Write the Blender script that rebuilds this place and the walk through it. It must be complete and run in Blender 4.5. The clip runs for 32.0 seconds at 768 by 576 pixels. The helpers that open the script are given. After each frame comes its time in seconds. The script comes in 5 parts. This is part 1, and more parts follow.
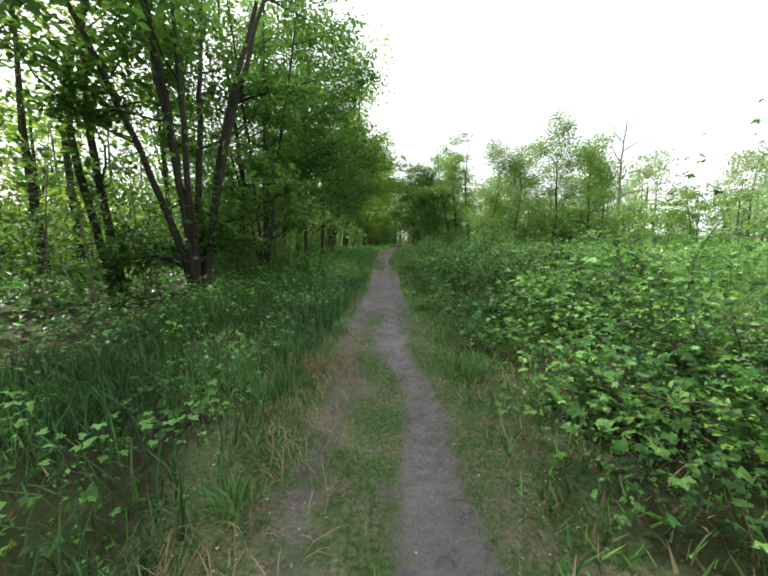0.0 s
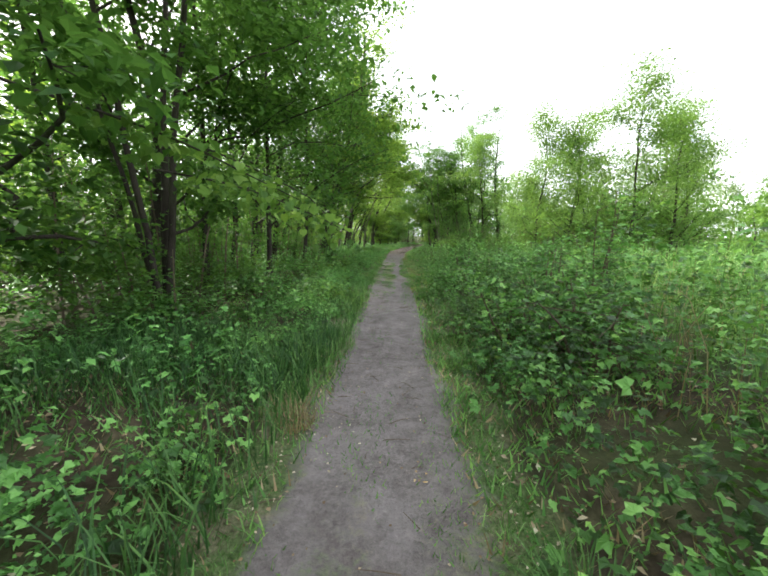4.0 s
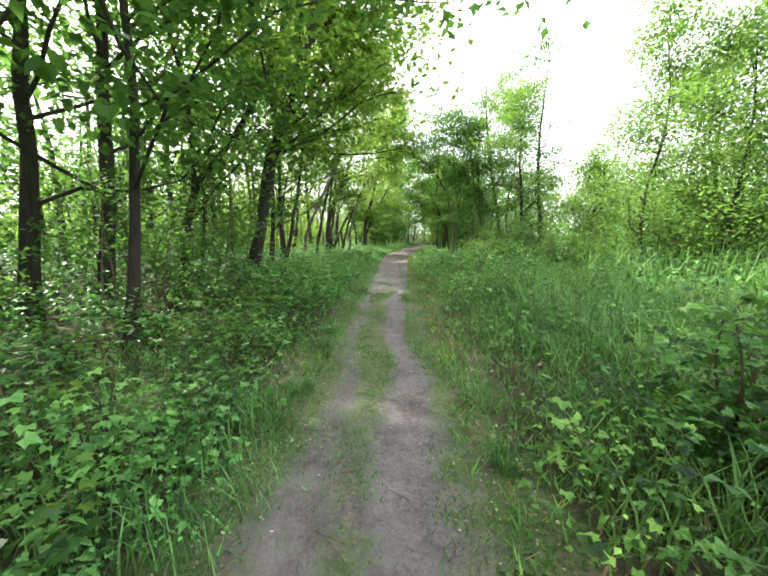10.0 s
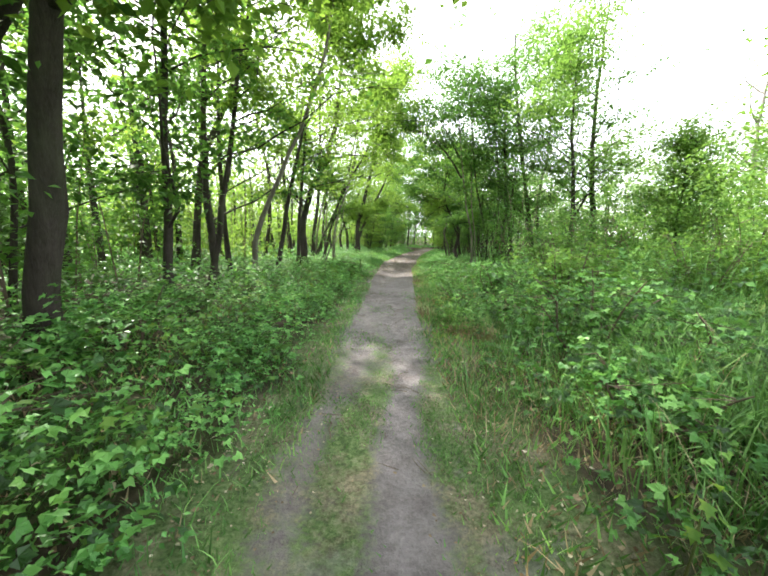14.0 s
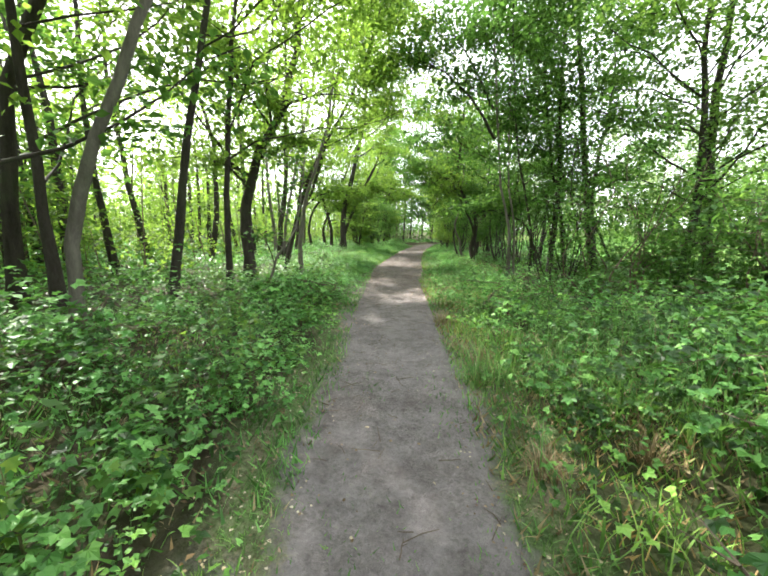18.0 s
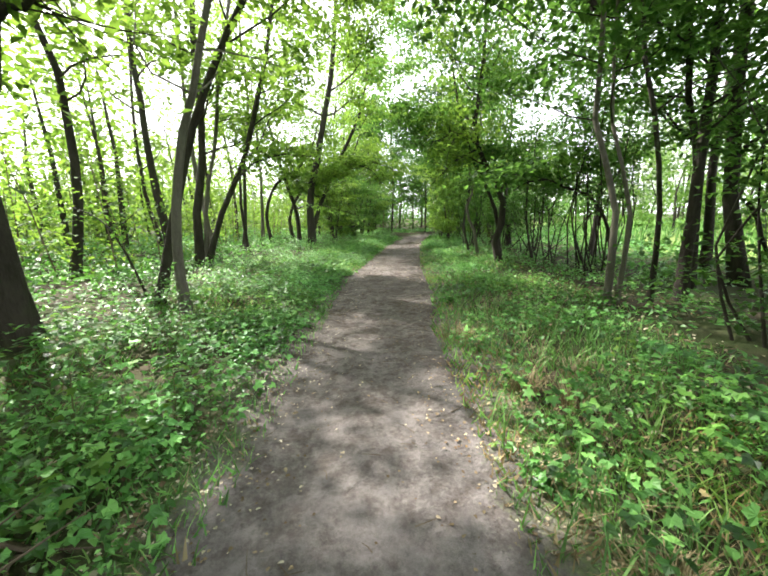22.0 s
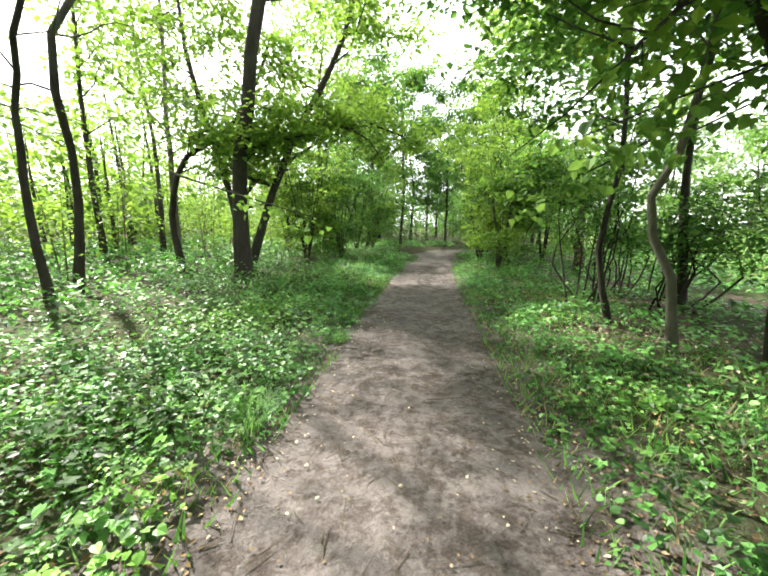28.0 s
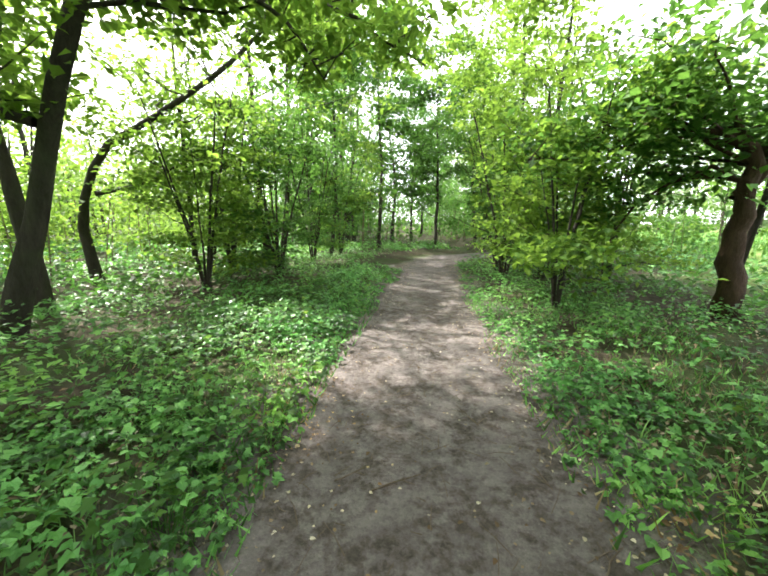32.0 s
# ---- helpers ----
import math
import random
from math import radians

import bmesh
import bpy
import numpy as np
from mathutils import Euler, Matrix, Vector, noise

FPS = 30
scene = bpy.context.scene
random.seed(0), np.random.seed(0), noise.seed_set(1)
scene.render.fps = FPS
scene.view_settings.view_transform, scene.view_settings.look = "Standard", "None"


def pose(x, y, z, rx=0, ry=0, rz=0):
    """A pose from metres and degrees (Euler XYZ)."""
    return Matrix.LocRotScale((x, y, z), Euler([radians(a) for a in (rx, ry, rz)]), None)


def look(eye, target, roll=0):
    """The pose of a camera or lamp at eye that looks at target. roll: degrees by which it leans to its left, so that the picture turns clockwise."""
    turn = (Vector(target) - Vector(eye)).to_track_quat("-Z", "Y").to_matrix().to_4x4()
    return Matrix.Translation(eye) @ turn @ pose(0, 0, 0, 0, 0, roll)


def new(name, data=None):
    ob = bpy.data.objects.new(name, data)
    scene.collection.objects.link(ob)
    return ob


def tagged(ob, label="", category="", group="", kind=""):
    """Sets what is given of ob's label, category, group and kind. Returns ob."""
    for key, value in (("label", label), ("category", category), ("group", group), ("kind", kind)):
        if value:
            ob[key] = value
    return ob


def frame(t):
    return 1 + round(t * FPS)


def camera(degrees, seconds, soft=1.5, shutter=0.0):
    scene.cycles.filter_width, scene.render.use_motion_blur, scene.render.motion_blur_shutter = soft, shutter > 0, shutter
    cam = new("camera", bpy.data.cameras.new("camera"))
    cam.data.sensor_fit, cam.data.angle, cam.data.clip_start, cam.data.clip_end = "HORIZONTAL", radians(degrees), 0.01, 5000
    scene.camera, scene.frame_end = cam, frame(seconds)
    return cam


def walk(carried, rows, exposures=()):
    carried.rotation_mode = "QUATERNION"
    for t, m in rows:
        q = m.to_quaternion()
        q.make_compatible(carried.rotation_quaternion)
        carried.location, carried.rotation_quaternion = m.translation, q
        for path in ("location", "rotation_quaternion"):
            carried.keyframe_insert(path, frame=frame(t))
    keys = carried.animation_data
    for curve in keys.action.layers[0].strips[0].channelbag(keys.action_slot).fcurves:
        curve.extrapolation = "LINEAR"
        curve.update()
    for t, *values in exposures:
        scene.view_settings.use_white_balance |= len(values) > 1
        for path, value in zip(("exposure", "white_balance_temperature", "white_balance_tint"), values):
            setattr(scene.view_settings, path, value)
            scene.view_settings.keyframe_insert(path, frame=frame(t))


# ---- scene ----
# A dirt track that runs along +y through the edge of a young wood, with a weedy meadow on its right at first.
cam = camera(97.0, 32.0, soft=1.9)
ROWS = [
    (0.0, -0.000, -0.000, 1.370, 0.59, -8.30, -0.56),
    (0.5, 0.006, 0.671, 1.376, 0.75, -8.40, -0.43),
    (1.0, -0.021, 1.359, 1.382, 1.13, -8.54, -0.26),
    (1.5, -0.006, 2.031, 1.390, 1.20, -8.60, -0.28),
    (2.0, 0.003, 2.674, 1.395, 1.58, -8.75, -0.49),
    (2.5, 0.016, 3.357, 1.408, 1.89, -8.53, -0.72),
    (3.0, 0.022, 4.020, 1.407, 2.19, -8.52, -0.55),
    (3.5, 0.026, 4.680, 1.397, 2.41, -8.63, -0.19),
    (4.0, 0.031, 5.340, 1.387, 2.46, -8.73, 0.22),
    (4.5, 0.042, 6.001, 1.383, 2.27, -8.71, 0.56),
    (5.0, 0.063, 6.677, 1.395, 1.74, -8.42, 0.69),
    (5.5, 0.069, 7.360, 1.412, 1.68, -8.57, 0.64),
    (6.0, 0.071, 8.029, 1.419, 1.45, -8.78, 0.54),
    (6.5, 0.035, 8.687, 1.416, 1.29, -8.94, 0.39),
    (7.0, -0.022, 9.361, 1.414, 1.30, -9.15, 0.44),
    (7.5, -0.029, 10.050, 1.411, 1.37, -9.45, 0.55),
    (8.0, -0.048, 10.738, 1.409, 1.86, -9.81, 0.57),
    (8.5, -0.046, 11.414, 1.406, 1.99, -9.88, 0.41),
    (9.0, -0.070, 12.078, 1.404, 2.35, -9.70, 0.38),
    (9.5, -0.047, 12.729, 1.404, 2.39, -9.33, 0.30),
    (10.0, -0.051, 13.389, 1.409, 2.12, -9.09, 0.30),
    (10.5, -0.066, 14.057, 1.411, 1.99, -9.05, 0.45),
    (11.0, -0.069, 14.721, 1.412, 1.67, -8.87, 0.37),
    (11.5, -0.100, 15.369, 1.410, 1.78, -8.66, 0.34),
    (12.0, -0.090, 16.011, 1.408, 1.64, -8.45, 0.22),
    (12.5, -0.086, 16.653, 1.403, 1.94, -8.46, 0.21),
    (13.0, -0.080, 17.296, 1.396, 2.14, -8.42, 0.12),
    (13.5, -0.107, 17.893, 1.383, 1.93, -8.45, 0.17),
    (14.0, -0.135, 18.504, 1.373, 1.72, -8.61, 0.34),
    (14.5, -0.092, 19.139, 1.377, 1.10, -8.66, 0.47),
    (15.0, -0.092, 19.777, 1.383, 0.84, -8.78, 0.45),
    (15.5, -0.124, 20.415, 1.386, 0.81, -8.95, 0.38),
    (16.0, -0.173, 21.054, 1.388, 0.89, -9.16, 0.29),
    (16.5, -0.226, 21.695, 1.392, 0.96, -9.34, 0.21),
    (17.0, -0.269, 22.351, 1.406, 0.89, -9.42, 0.12),
    (17.5, -0.317, 23.006, 1.421, 0.83, -9.61, 0.02),
    (18.0, -0.302, 23.670, 1.432, 0.41, -9.83, 0.22),
    (18.5, -0.272, 24.320, 1.428, 0.09, -10.36, 0.45),
    (19.0, -0.226, 24.976, 1.421, -0.71, -10.30, 0.48),
    (19.5, -0.227, 25.636, 1.411, -1.11, -10.37, 0.45),
    (20.0, -0.187, 26.301, 1.404, -1.49, -10.38, 0.24),
    (20.5, -0.149, 26.969, 1.394, -1.56, -10.85, -0.14),
    (21.0, -0.121, 27.639, 1.389, -1.53, -11.11, -0.52),
    (21.5, -0.076, 28.290, 1.384, -1.57, -11.44, -0.81),
    (22.0, -0.089, 28.937, 1.377, -1.42, -11.67, -0.86),
    (22.5, -0.064, 29.603, 1.374, -1.45, -11.64, -0.73),
    (23.0, -0.006, 30.252, 1.381, -1.20, -11.71, -0.57),
    (23.5, 0.047, 30.896, 1.393, -0.79, -11.69, -0.49),
    (24.0, 0.119, 31.537, 1.399, -0.41, -11.99, -0.74),
    (24.5, 0.130, 32.170, 1.402, 0.24, -12.25, -0.93),
    (25.0, 0.161, 32.806, 1.401, 0.51, -12.50, -1.16),
    (25.5, 0.188, 33.458, 1.397, 0.94, -12.44, -1.07),
    (26.0, 0.218, 34.127, 1.396, 1.11, -12.04, -0.66),
    (26.5, 0.246, 34.799, 1.395, 1.05, -11.58, -0.13),
    (27.0, 0.266, 35.471, 1.393, 0.77, -11.18, 0.35),
    (27.5, 0.272, 36.146, 1.391, 0.30, -10.84, 0.65),
    (28.0, 0.258, 36.836, 1.391, -0.35, -10.43, 0.59),
    (28.5, 0.287, 37.522, 1.394, -1.22, -10.07, 0.46),
    (29.0, 0.314, 38.209, 1.403, -1.67, -9.93, 0.59),
    (29.5, 0.354, 38.900, 1.413, -2.25, -9.83, 0.56),
    (30.0, 0.390, 39.576, 1.417, -2.66, -9.91, 0.58),
    (30.5, 0.437, 40.230, 1.417, -2.93, -9.94, 0.52),
    (31.0, 0.543, 40.838, 1.413, -3.23, -10.11, 0.33),
    (31.5, 0.637, 41.441, 1.406, -3.03, -10.40, 0.25),
    (32.0, 0.741, 42.064, 1.390, -3.21, -10.81, 0.15),
]
walk(cam, [(t, pose(x, y, z, 0, 0, w) @ pose(0, 0, 0, 90 + p) @ pose(0, 0, 0, 0, 0, r)) for t, x, y, z, w, p, r in ROWS], exposures=[(0, 1.2), (2.5, 1.4), (5, 1.95), (9, 2.2), (14, 2.4), (17, 2.35), (20, 2.35), (23, 2.05), (25, 2.15), (28, 2.25), (30, 2.3), (32, 2.5)])

# ---- world and sun ----
SUN_DIR = Vector((-0.52, 0.48, 0.66)).normalized()
world = bpy.data.worlds.new("sky")
scene.world = world
world.use_nodes = True
wt = world.node_tree
sky = wt.nodes.new("ShaderNodeTexSky")
sky.sky_type = "NISHITA"
sky.sun_disc = False
sky.sun_elevation = math.asin(SUN_DIR.z)
sky.sun_rotation = math.atan2(SUN_DIR.x, SUN_DIR.y)
sky.dust_density = 4.0
sky.air_density = 1.0
sky.ozone_density = 1.0
haze = wt.nodes.new("ShaderNodeMix")
haze.data_type = "RGBA"
haze.inputs[0].default_value = 0.8  # a thin bright veil of cloud over the whole sky
haze.inputs[7].default_value = (7.0, 7.15, 7.4, 1)
wt.links.new(sky.outputs[0], haze.inputs[6])
wt.links.new(haze.outputs[2], wt.nodes["Background"].inputs[0])
wt.nodes["Background"].inputs[1].default_value = 0.115
sun = new("sun", bpy.data.lights.new("sun", "SUN"))
sun.data.energy, sun.data.angle, sun.data.color = 4.2, radians(1.2), (1.0, 0.95, 0.87)
sun.matrix_world = look(SUN_DIR * 60, (0, 0, 0))

# ---- materials ----


class Nodes:
    """A short way to write node trees."""

    def __init__(self, name):
        self.mat = bpy.data.materials.new(name)
        self.mat.use_nodes = True
        self.t = self.mat.node_tree
        self.bsdf = self.t.nodes["Principled BSDF"]
        self.out = self.t.nodes["Material Output"]

    def add(self, kind, values=None, operation=None, data_type=None, blend_type=None, attribute_name=None):
        n = self.t.nodes.new(kind)
        if operation:
            n.operation = operation
        if data_type:
            n.data_type = data_type
        if blend_type:
            n.blend_type = blend_type
        if attribute_name:
            n.attribute_name = attribute_name
        for k, v in (values or {}).items():
            self.put(n, k, v)
        return n

    def put(self, n, k, v):
        if isinstance(v, bpy.types.NodeSocket):
            self.t.links.new(v, n.inputs[k])
        else:
            n.inputs[k].default_value = v

    def place(self):
        return self.add("ShaderNodeTexCoord").outputs["Object"]

    def noise(self, scale, detail=4.0, rough=0.6, vec=None, stretch=None):
        v = vec or self.place()
        if stretch:
            v = self.add("ShaderNodeMapping", {"Vector": v, "Scale": stretch}).outputs[0]
        return self.add("ShaderNodeTexNoise", {"Vector": v, "Scale": scale, "Detail": detail, "Roughness": rough}).outputs["Fac"]

    def ramp(self, fac, stops):
        n = self.add("ShaderNodeValToRGB", {"Fac": fac})
        while len(n.color_ramp.elements) < len(stops):
            n.color_ramp.elements.new(0.5)
        for e, (pos, col) in zip(n.color_ramp.elements, stops):
            e.position = pos
            e.color = (*col, 1) if len(col) == 3 else col
        return n.outputs["Color"]

    def mix(self, fac, a, b, blend="MIX"):
        n = self.add("ShaderNodeMix", data_type="RGBA", blend_type=blend)
        for k, v in ((0, fac), (6, a), (7, b)):
            if isinstance(v, tuple) and len(v) == 3:
                v = (*v, 1)
            self.put(n, k, v)
        return n.outputs[2]

    def math(self, op, a, b=0.0):
        n = self.add("ShaderNodeMath", operation=op)
        self.put(n, 0, a)
        self.put(n, 1, b)
        return n.outputs[0]

    def bump(self, height, strength, dist):
        return self.add("ShaderNodeBump", {"Height": height, "Strength": strength, "Distance": dist}).outputs[0]

    def attr(self, name):
        return self.add("ShaderNodeAttribute", attribute_name=name).outputs["Fac"]

    def finish(self, color, rough=0.8, normal=None, spec=0.3):
        self.put(self.bsdf, "Base Color", (*color, 1) if isinstance(color, tuple) and len(color) == 3 else color)
        self.put(self.bsdf, "Roughness", rough)
        self.put(self.bsdf, "Specular IOR Level", spec)
        if normal:
            self.put(self.bsdf, "Normal", normal)
        return self.mat


def leaf_material(name, dark, mid, light, through_col, translucent=0.45, rough=0.62, scale=0.9, spec=0.3):
    """Foliage: each leaf has its own green; light shines through the blades."""
    m = Nodes(name)
    island = m.add("ShaderNodeNewGeometry").outputs["Random Per Island"]
    patch = m.noise(scale, 3.0)
    fac = m.math("ADD", m.math("MULTIPLY", island, 0.62), m.math("MULTIPLY", m.math("SUBTRACT", patch, 0.28), 0.95))
    own = m.add("ShaderNodeObjectInfo").outputs["Random"]
    fac = m.math("ADD", fac, m.math("MULTIPLY", m.math("SUBTRACT", own, 0.5), 0.22))
    col = m.ramp(fac, [(0.27, dark), (0.52, mid), (0.82, light)])
    # stands of one plant lean to yellow-green, others to blue-green
    stand = m.noise(0.55, 4.0, 0.7)
    col = m.mix(m.ramp(stand, [(0.36, (0.75, 0.75, 0.75)), (0.48, (0, 0, 0))]), col, m.mix(1.0, col, (0.80, 1.0, 0.95), "MULTIPLY"))
    col = m.mix(m.ramp(stand, [(0.53, (0, 0, 0)), (0.66, (0.8, 0.8, 0.8))]), col, m.mix(1.0, col, (1.45, 1.22, 0.72), "MULTIPLY"))
    m.finish(col, rough, spec=spec)
    glow = m.mix(0.5, col, through_col, "MIX")
    tr = m.add("ShaderNodeBsdfTranslucent", {"Color": glow})
    mixed = m.add("ShaderNodeMixShader", {"Fac": translucent})
    m.t.links.new(m.bsdf.outputs[0], mixed.inputs[1])
    m.t.links.new(tr.outputs[0], mixed.inputs[2])
    m.t.links.new(mixed.outputs[0], m.out.inputs[0])
    return m.mat


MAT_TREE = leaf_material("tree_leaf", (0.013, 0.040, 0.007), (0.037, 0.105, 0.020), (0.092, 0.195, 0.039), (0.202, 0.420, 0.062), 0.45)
# Young leaves, with the sunlight of backlit crowns put into the brighter green.
MAT_YOUNG_LIT = leaf_material("young_lit_leaf", (0.028, 0.082, 0.010), (0.080, 0.175, 0.025), (0.180, 0.295, 0.050), (0.34, 0.53, 0.065), 0.52)
MAT_MEADOW_TREE = leaf_material("meadow_tree_leaf", (0.032, 0.090, 0.016), (0.078, 0.180, 0.032), (0.160, 0.290, 0.060), (0.30, 0.50, 0.075), 0.42)
# Distance haze is put into the leaf colour as a paler green.
MAT_HAZY = leaf_material("hazy_leaf", (0.15, 0.22, 0.11), (0.22, 0.31, 0.15), (0.29, 0.38, 0.20), (0.38, 0.52, 0.22))
MAT_HERB = leaf_material("herb_leaf", (0.010, 0.036, 0.007), (0.080, 0.226, 0.050), (0.232, 0.490, 0.130), (0.216, 0.530, 0.070), 0.32, 0.46, spec=0.4)
MAT_BRAMBLE = leaf_material("bramble_leaf", (0.011, 0.036, 0.008), (0.082, 0.224, 0.053), (0.248, 0.479, 0.122), (0.240, 0.510, 0.070), 0.32, 0.46)
MAT_GRASS = leaf_material("grass_blade", (0.044, 0.110, 0.026), (0.112, 0.240, 0.068), (0.240, 0.410, 0.122), (0.216, 0.460, 0.079), 0.32)
# Shade of the left-hand trees is put into this darker green.
MAT_LUSH_SHADED = leaf_material("shaded_lush_blade", (0.014, 0.042, 0.012), (0.034, 0.098, 0.026), (0.085, 0.190, 0.050), (0.10, 0.26, 0.04), 0.25)
MAT_STRAW = leaf_material("dry_grass", (0.16, 0.12, 0.06), (0.30, 0.23, 0.13), (0.42, 0.34, 0.21), (0.4, 0.3, 0.16), 0.15, 0.8)
MAT_LITTER = leaf_material("fallen_leaf", (0.10, 0.065, 0.035), (0.25, 0.185, 0.115), (0.54, 0.49, 0.37), (0.3, 0.2, 0.1), 0.1, 0.8)


def bark_material(name, dark, light, moss=0.0):
    m = Nodes(name)
    ridge = m.noise(9.0, 6.0, 0.7, stretch=(1, 1, 0.18))
    fine = m.noise(60.0, 4.0, 0.6, stretch=(1, 1, 0.3))
    patch = m.noise(1.3, 3.0)
    col = m.ramp(m.math("ADD", m.math("MULTIPLY", ridge, 0.7), m.math("MULTIPLY", fine, 0.3)), [(0.3, dark), (0.7, light)])
    if moss:
        col = m.mix(m.math("MULTIPLY", m.ramp(patch, [(0.5, (0, 0, 0)), (0.7, (1, 1, 1))]), moss), col, (0.07, 0.10, 0.04))
    h = m.math("ADD", ridge, m.math("MULTIPLY", fine, 0.3))
    return m.finish(col, 0.9, m.bump(h, 0.9, 0.03), 0.2)


MAT_BARK = bark_material("bark", (0.016, 0.013, 0.011), (0.068, 0.058, 0.048), 0.3)
MAT_BARK_PALE = bark_material("pale_bark", (0.07, 0.063, 0.052), (0.20, 0.18, 0.15), 0.3)
MAT_BARK_RED = bark_material("brown_bark", (0.022, 0.014, 0.010), (0.10, 0.062, 0.044))
MAT_TWIG = bark_material("twig_wood", (0.06, 0.045, 0.03), (0.19, 0.15, 0.11))
MAT_STALK = Nodes("plant_stalk")
MAT_STALK = MAT_STALK.finish(MAT_STALK.ramp(MAT_STALK.noise(8.0), [(0.35, (0.07, 0.10, 0.03)), (0.65, (0.16, 0.15, 0.06))]), 0.7)


def soil_colour(m, mid, fine):
    """Woodland soil: dark mould, with moss and low green where it is damp."""
    soil = m.ramp(mid, [(0.3, (0.026, 0.021, 0.015)), (0.55, (0.065, 0.053, 0.035)), (0.75, (0.135, 0.112, 0.076))])
    green = m.ramp(fine, [(0.3, (0.018, 0.032, 0.010)), (0.7, (0.070, 0.100, 0.034))])
    return m.mix(m.ramp(m.noise(0.6, 4.0), [(0.42, (0, 0, 0)), (0.62, (0.8, 0.8, 0.8))]), soil, green)


def ground_material():
    m = Nodes("woodland_soil")
    mid, fine = m.noise(5.0, 6.0, 0.7), m.noise(55.0, 5.0, 0.7)
    col = soil_colour(m, mid, fine)
    field = m.ramp(m.noise(1.7, 6.0, 0.7), [(0.3, (0.085, 0.135, 0.035)), (0.55, (0.165, 0.225, 0.065)), (0.75, (0.26, 0.30, 0.11))])
    col = m.mix(m.attr("meadow"), col, field)
    h = m.math("ADD", mid, m.math("MULTIPLY", fine, 0.4))
    return m.finish(col, 0.95, m.bump(h, 0.8, 0.03), 0.1)


def path_material():
    """Trodden sandy soil with damp and dusty patches, small stones and grass where fewer feet go."""
    m = Nodes("trodden_soil")
    big, mid, fine, grit = m.noise(0.9, 3.0), m.noise(5.0, 6.0, 0.65), m.noise(38.0, 6.0, 0.7), m.noise(210.0, 2.0)
    soil = m.ramp(m.math("ADD", m.math("MULTIPLY", big, 0.35), m.math("MULTIPLY", mid, 0.65)),
                  [(0.34, (0.115, 0.100, 0.097)), (0.46, (0.190, 0.171, 0.170)), (0.58, (0.262, 0.239, 0.238)), (0.70, (0.34, 0.315, 0.305))])
    soil = m.mix(0.36, soil, m.ramp(m.math("ADD", m.math("MULTIPLY", fine, 0.65), m.math("MULTIPLY", grit, 0.35)), [(0.36, (0.048, 0.040, 0.037)), (0.5, (0.158, 0.142, 0.138)), (0.66, (0.33, 0.305, 0.29))]))
    # damp dark scuffs and trodden-in leaf mould
    scuff = m.ramp(m.math("MULTIPLY", m.noise(2.4, 5.0, 0.75), m.noise(11.0, 4.0, 0.7)), [(0.215, (0, 0, 0)), (0.32, (0.75, 0.75, 0.75))])
    soil = m.mix(m.math("MULTIPLY", scuff, m.math("ADD", 0.35, m.math("MULTIPLY", m.attr("humus"), 0.65))), soil, m.ramp(fine, [(0.3, (0.030, 0.023, 0.018)), (0.7, (0.105, 0.085, 0.070))]))
    # darker leaf mould further into the wood
    soil = m.mix(m.math("MULTIPLY", m.attr("humus"), 0.6), soil, m.mix(1.0, soil, (0.72, 0.665, 0.61), "MULTIPLY"))
    turf = m.ramp(fine, [(0.3, (0.031, 0.056, 0.017)), (0.5, (0.084, 0.136, 0.047)), (0.7, (0.168, 0.215, 0.100))])
    turf = m.mix(m.ramp(m.noise(2.3, 6.0, 0.75), [(0.46, (0, 0, 0)), (0.62, (0.8, 0.8, 0.8))]), turf, m.ramp(fine, [(0.3, (0.085, 0.066, 0.045)), (0.7, (0.31, 0.262, 0.190))]))
    turf = m.mix(m.ramp(m.noise(1.1, 5.0, 0.7), [(0.57, (0, 0, 0)), (0.66, (0.6, 0.6, 0.6))]), turf, soil)
    edge = m.math("ADD", m.attr("turf"), m.math("MULTIPLY", m.math("SUBTRACT", m.math("ADD", m.math("MULTIPLY", mid, 0.6), m.math("MULTIPLY", fine, 0.4)), 0.5), 2.0))
    col = m.mix(m.ramp(edge, [(0.35, (0, 0, 0)), (0.72, (1, 1, 1))]), soil, turf)
    rim = m.math("ADD", m.attr("rim"), m.math("MULTIPLY", m.math("SUBTRACT", mid, 0.5), 0.9))
    col = m.mix(m.ramp(rim, [(0.25, (0, 0, 0)), (0.75, (1, 1, 1))]), col, soil_colour(m, mid, fine))
    h = m.math("ADD", m.math("ADD", mid, m.math("MULTIPLY", fine, 0.35)), m.math("MULTIPLY", grit, 0.12))
    return m.finish(col, 0.92, m.bump(h, 1.0, 0.06), 0.15)


MAT_GROUND = ground_material()
MAT_PATH = path_material()

# ---- mesh helpers ----


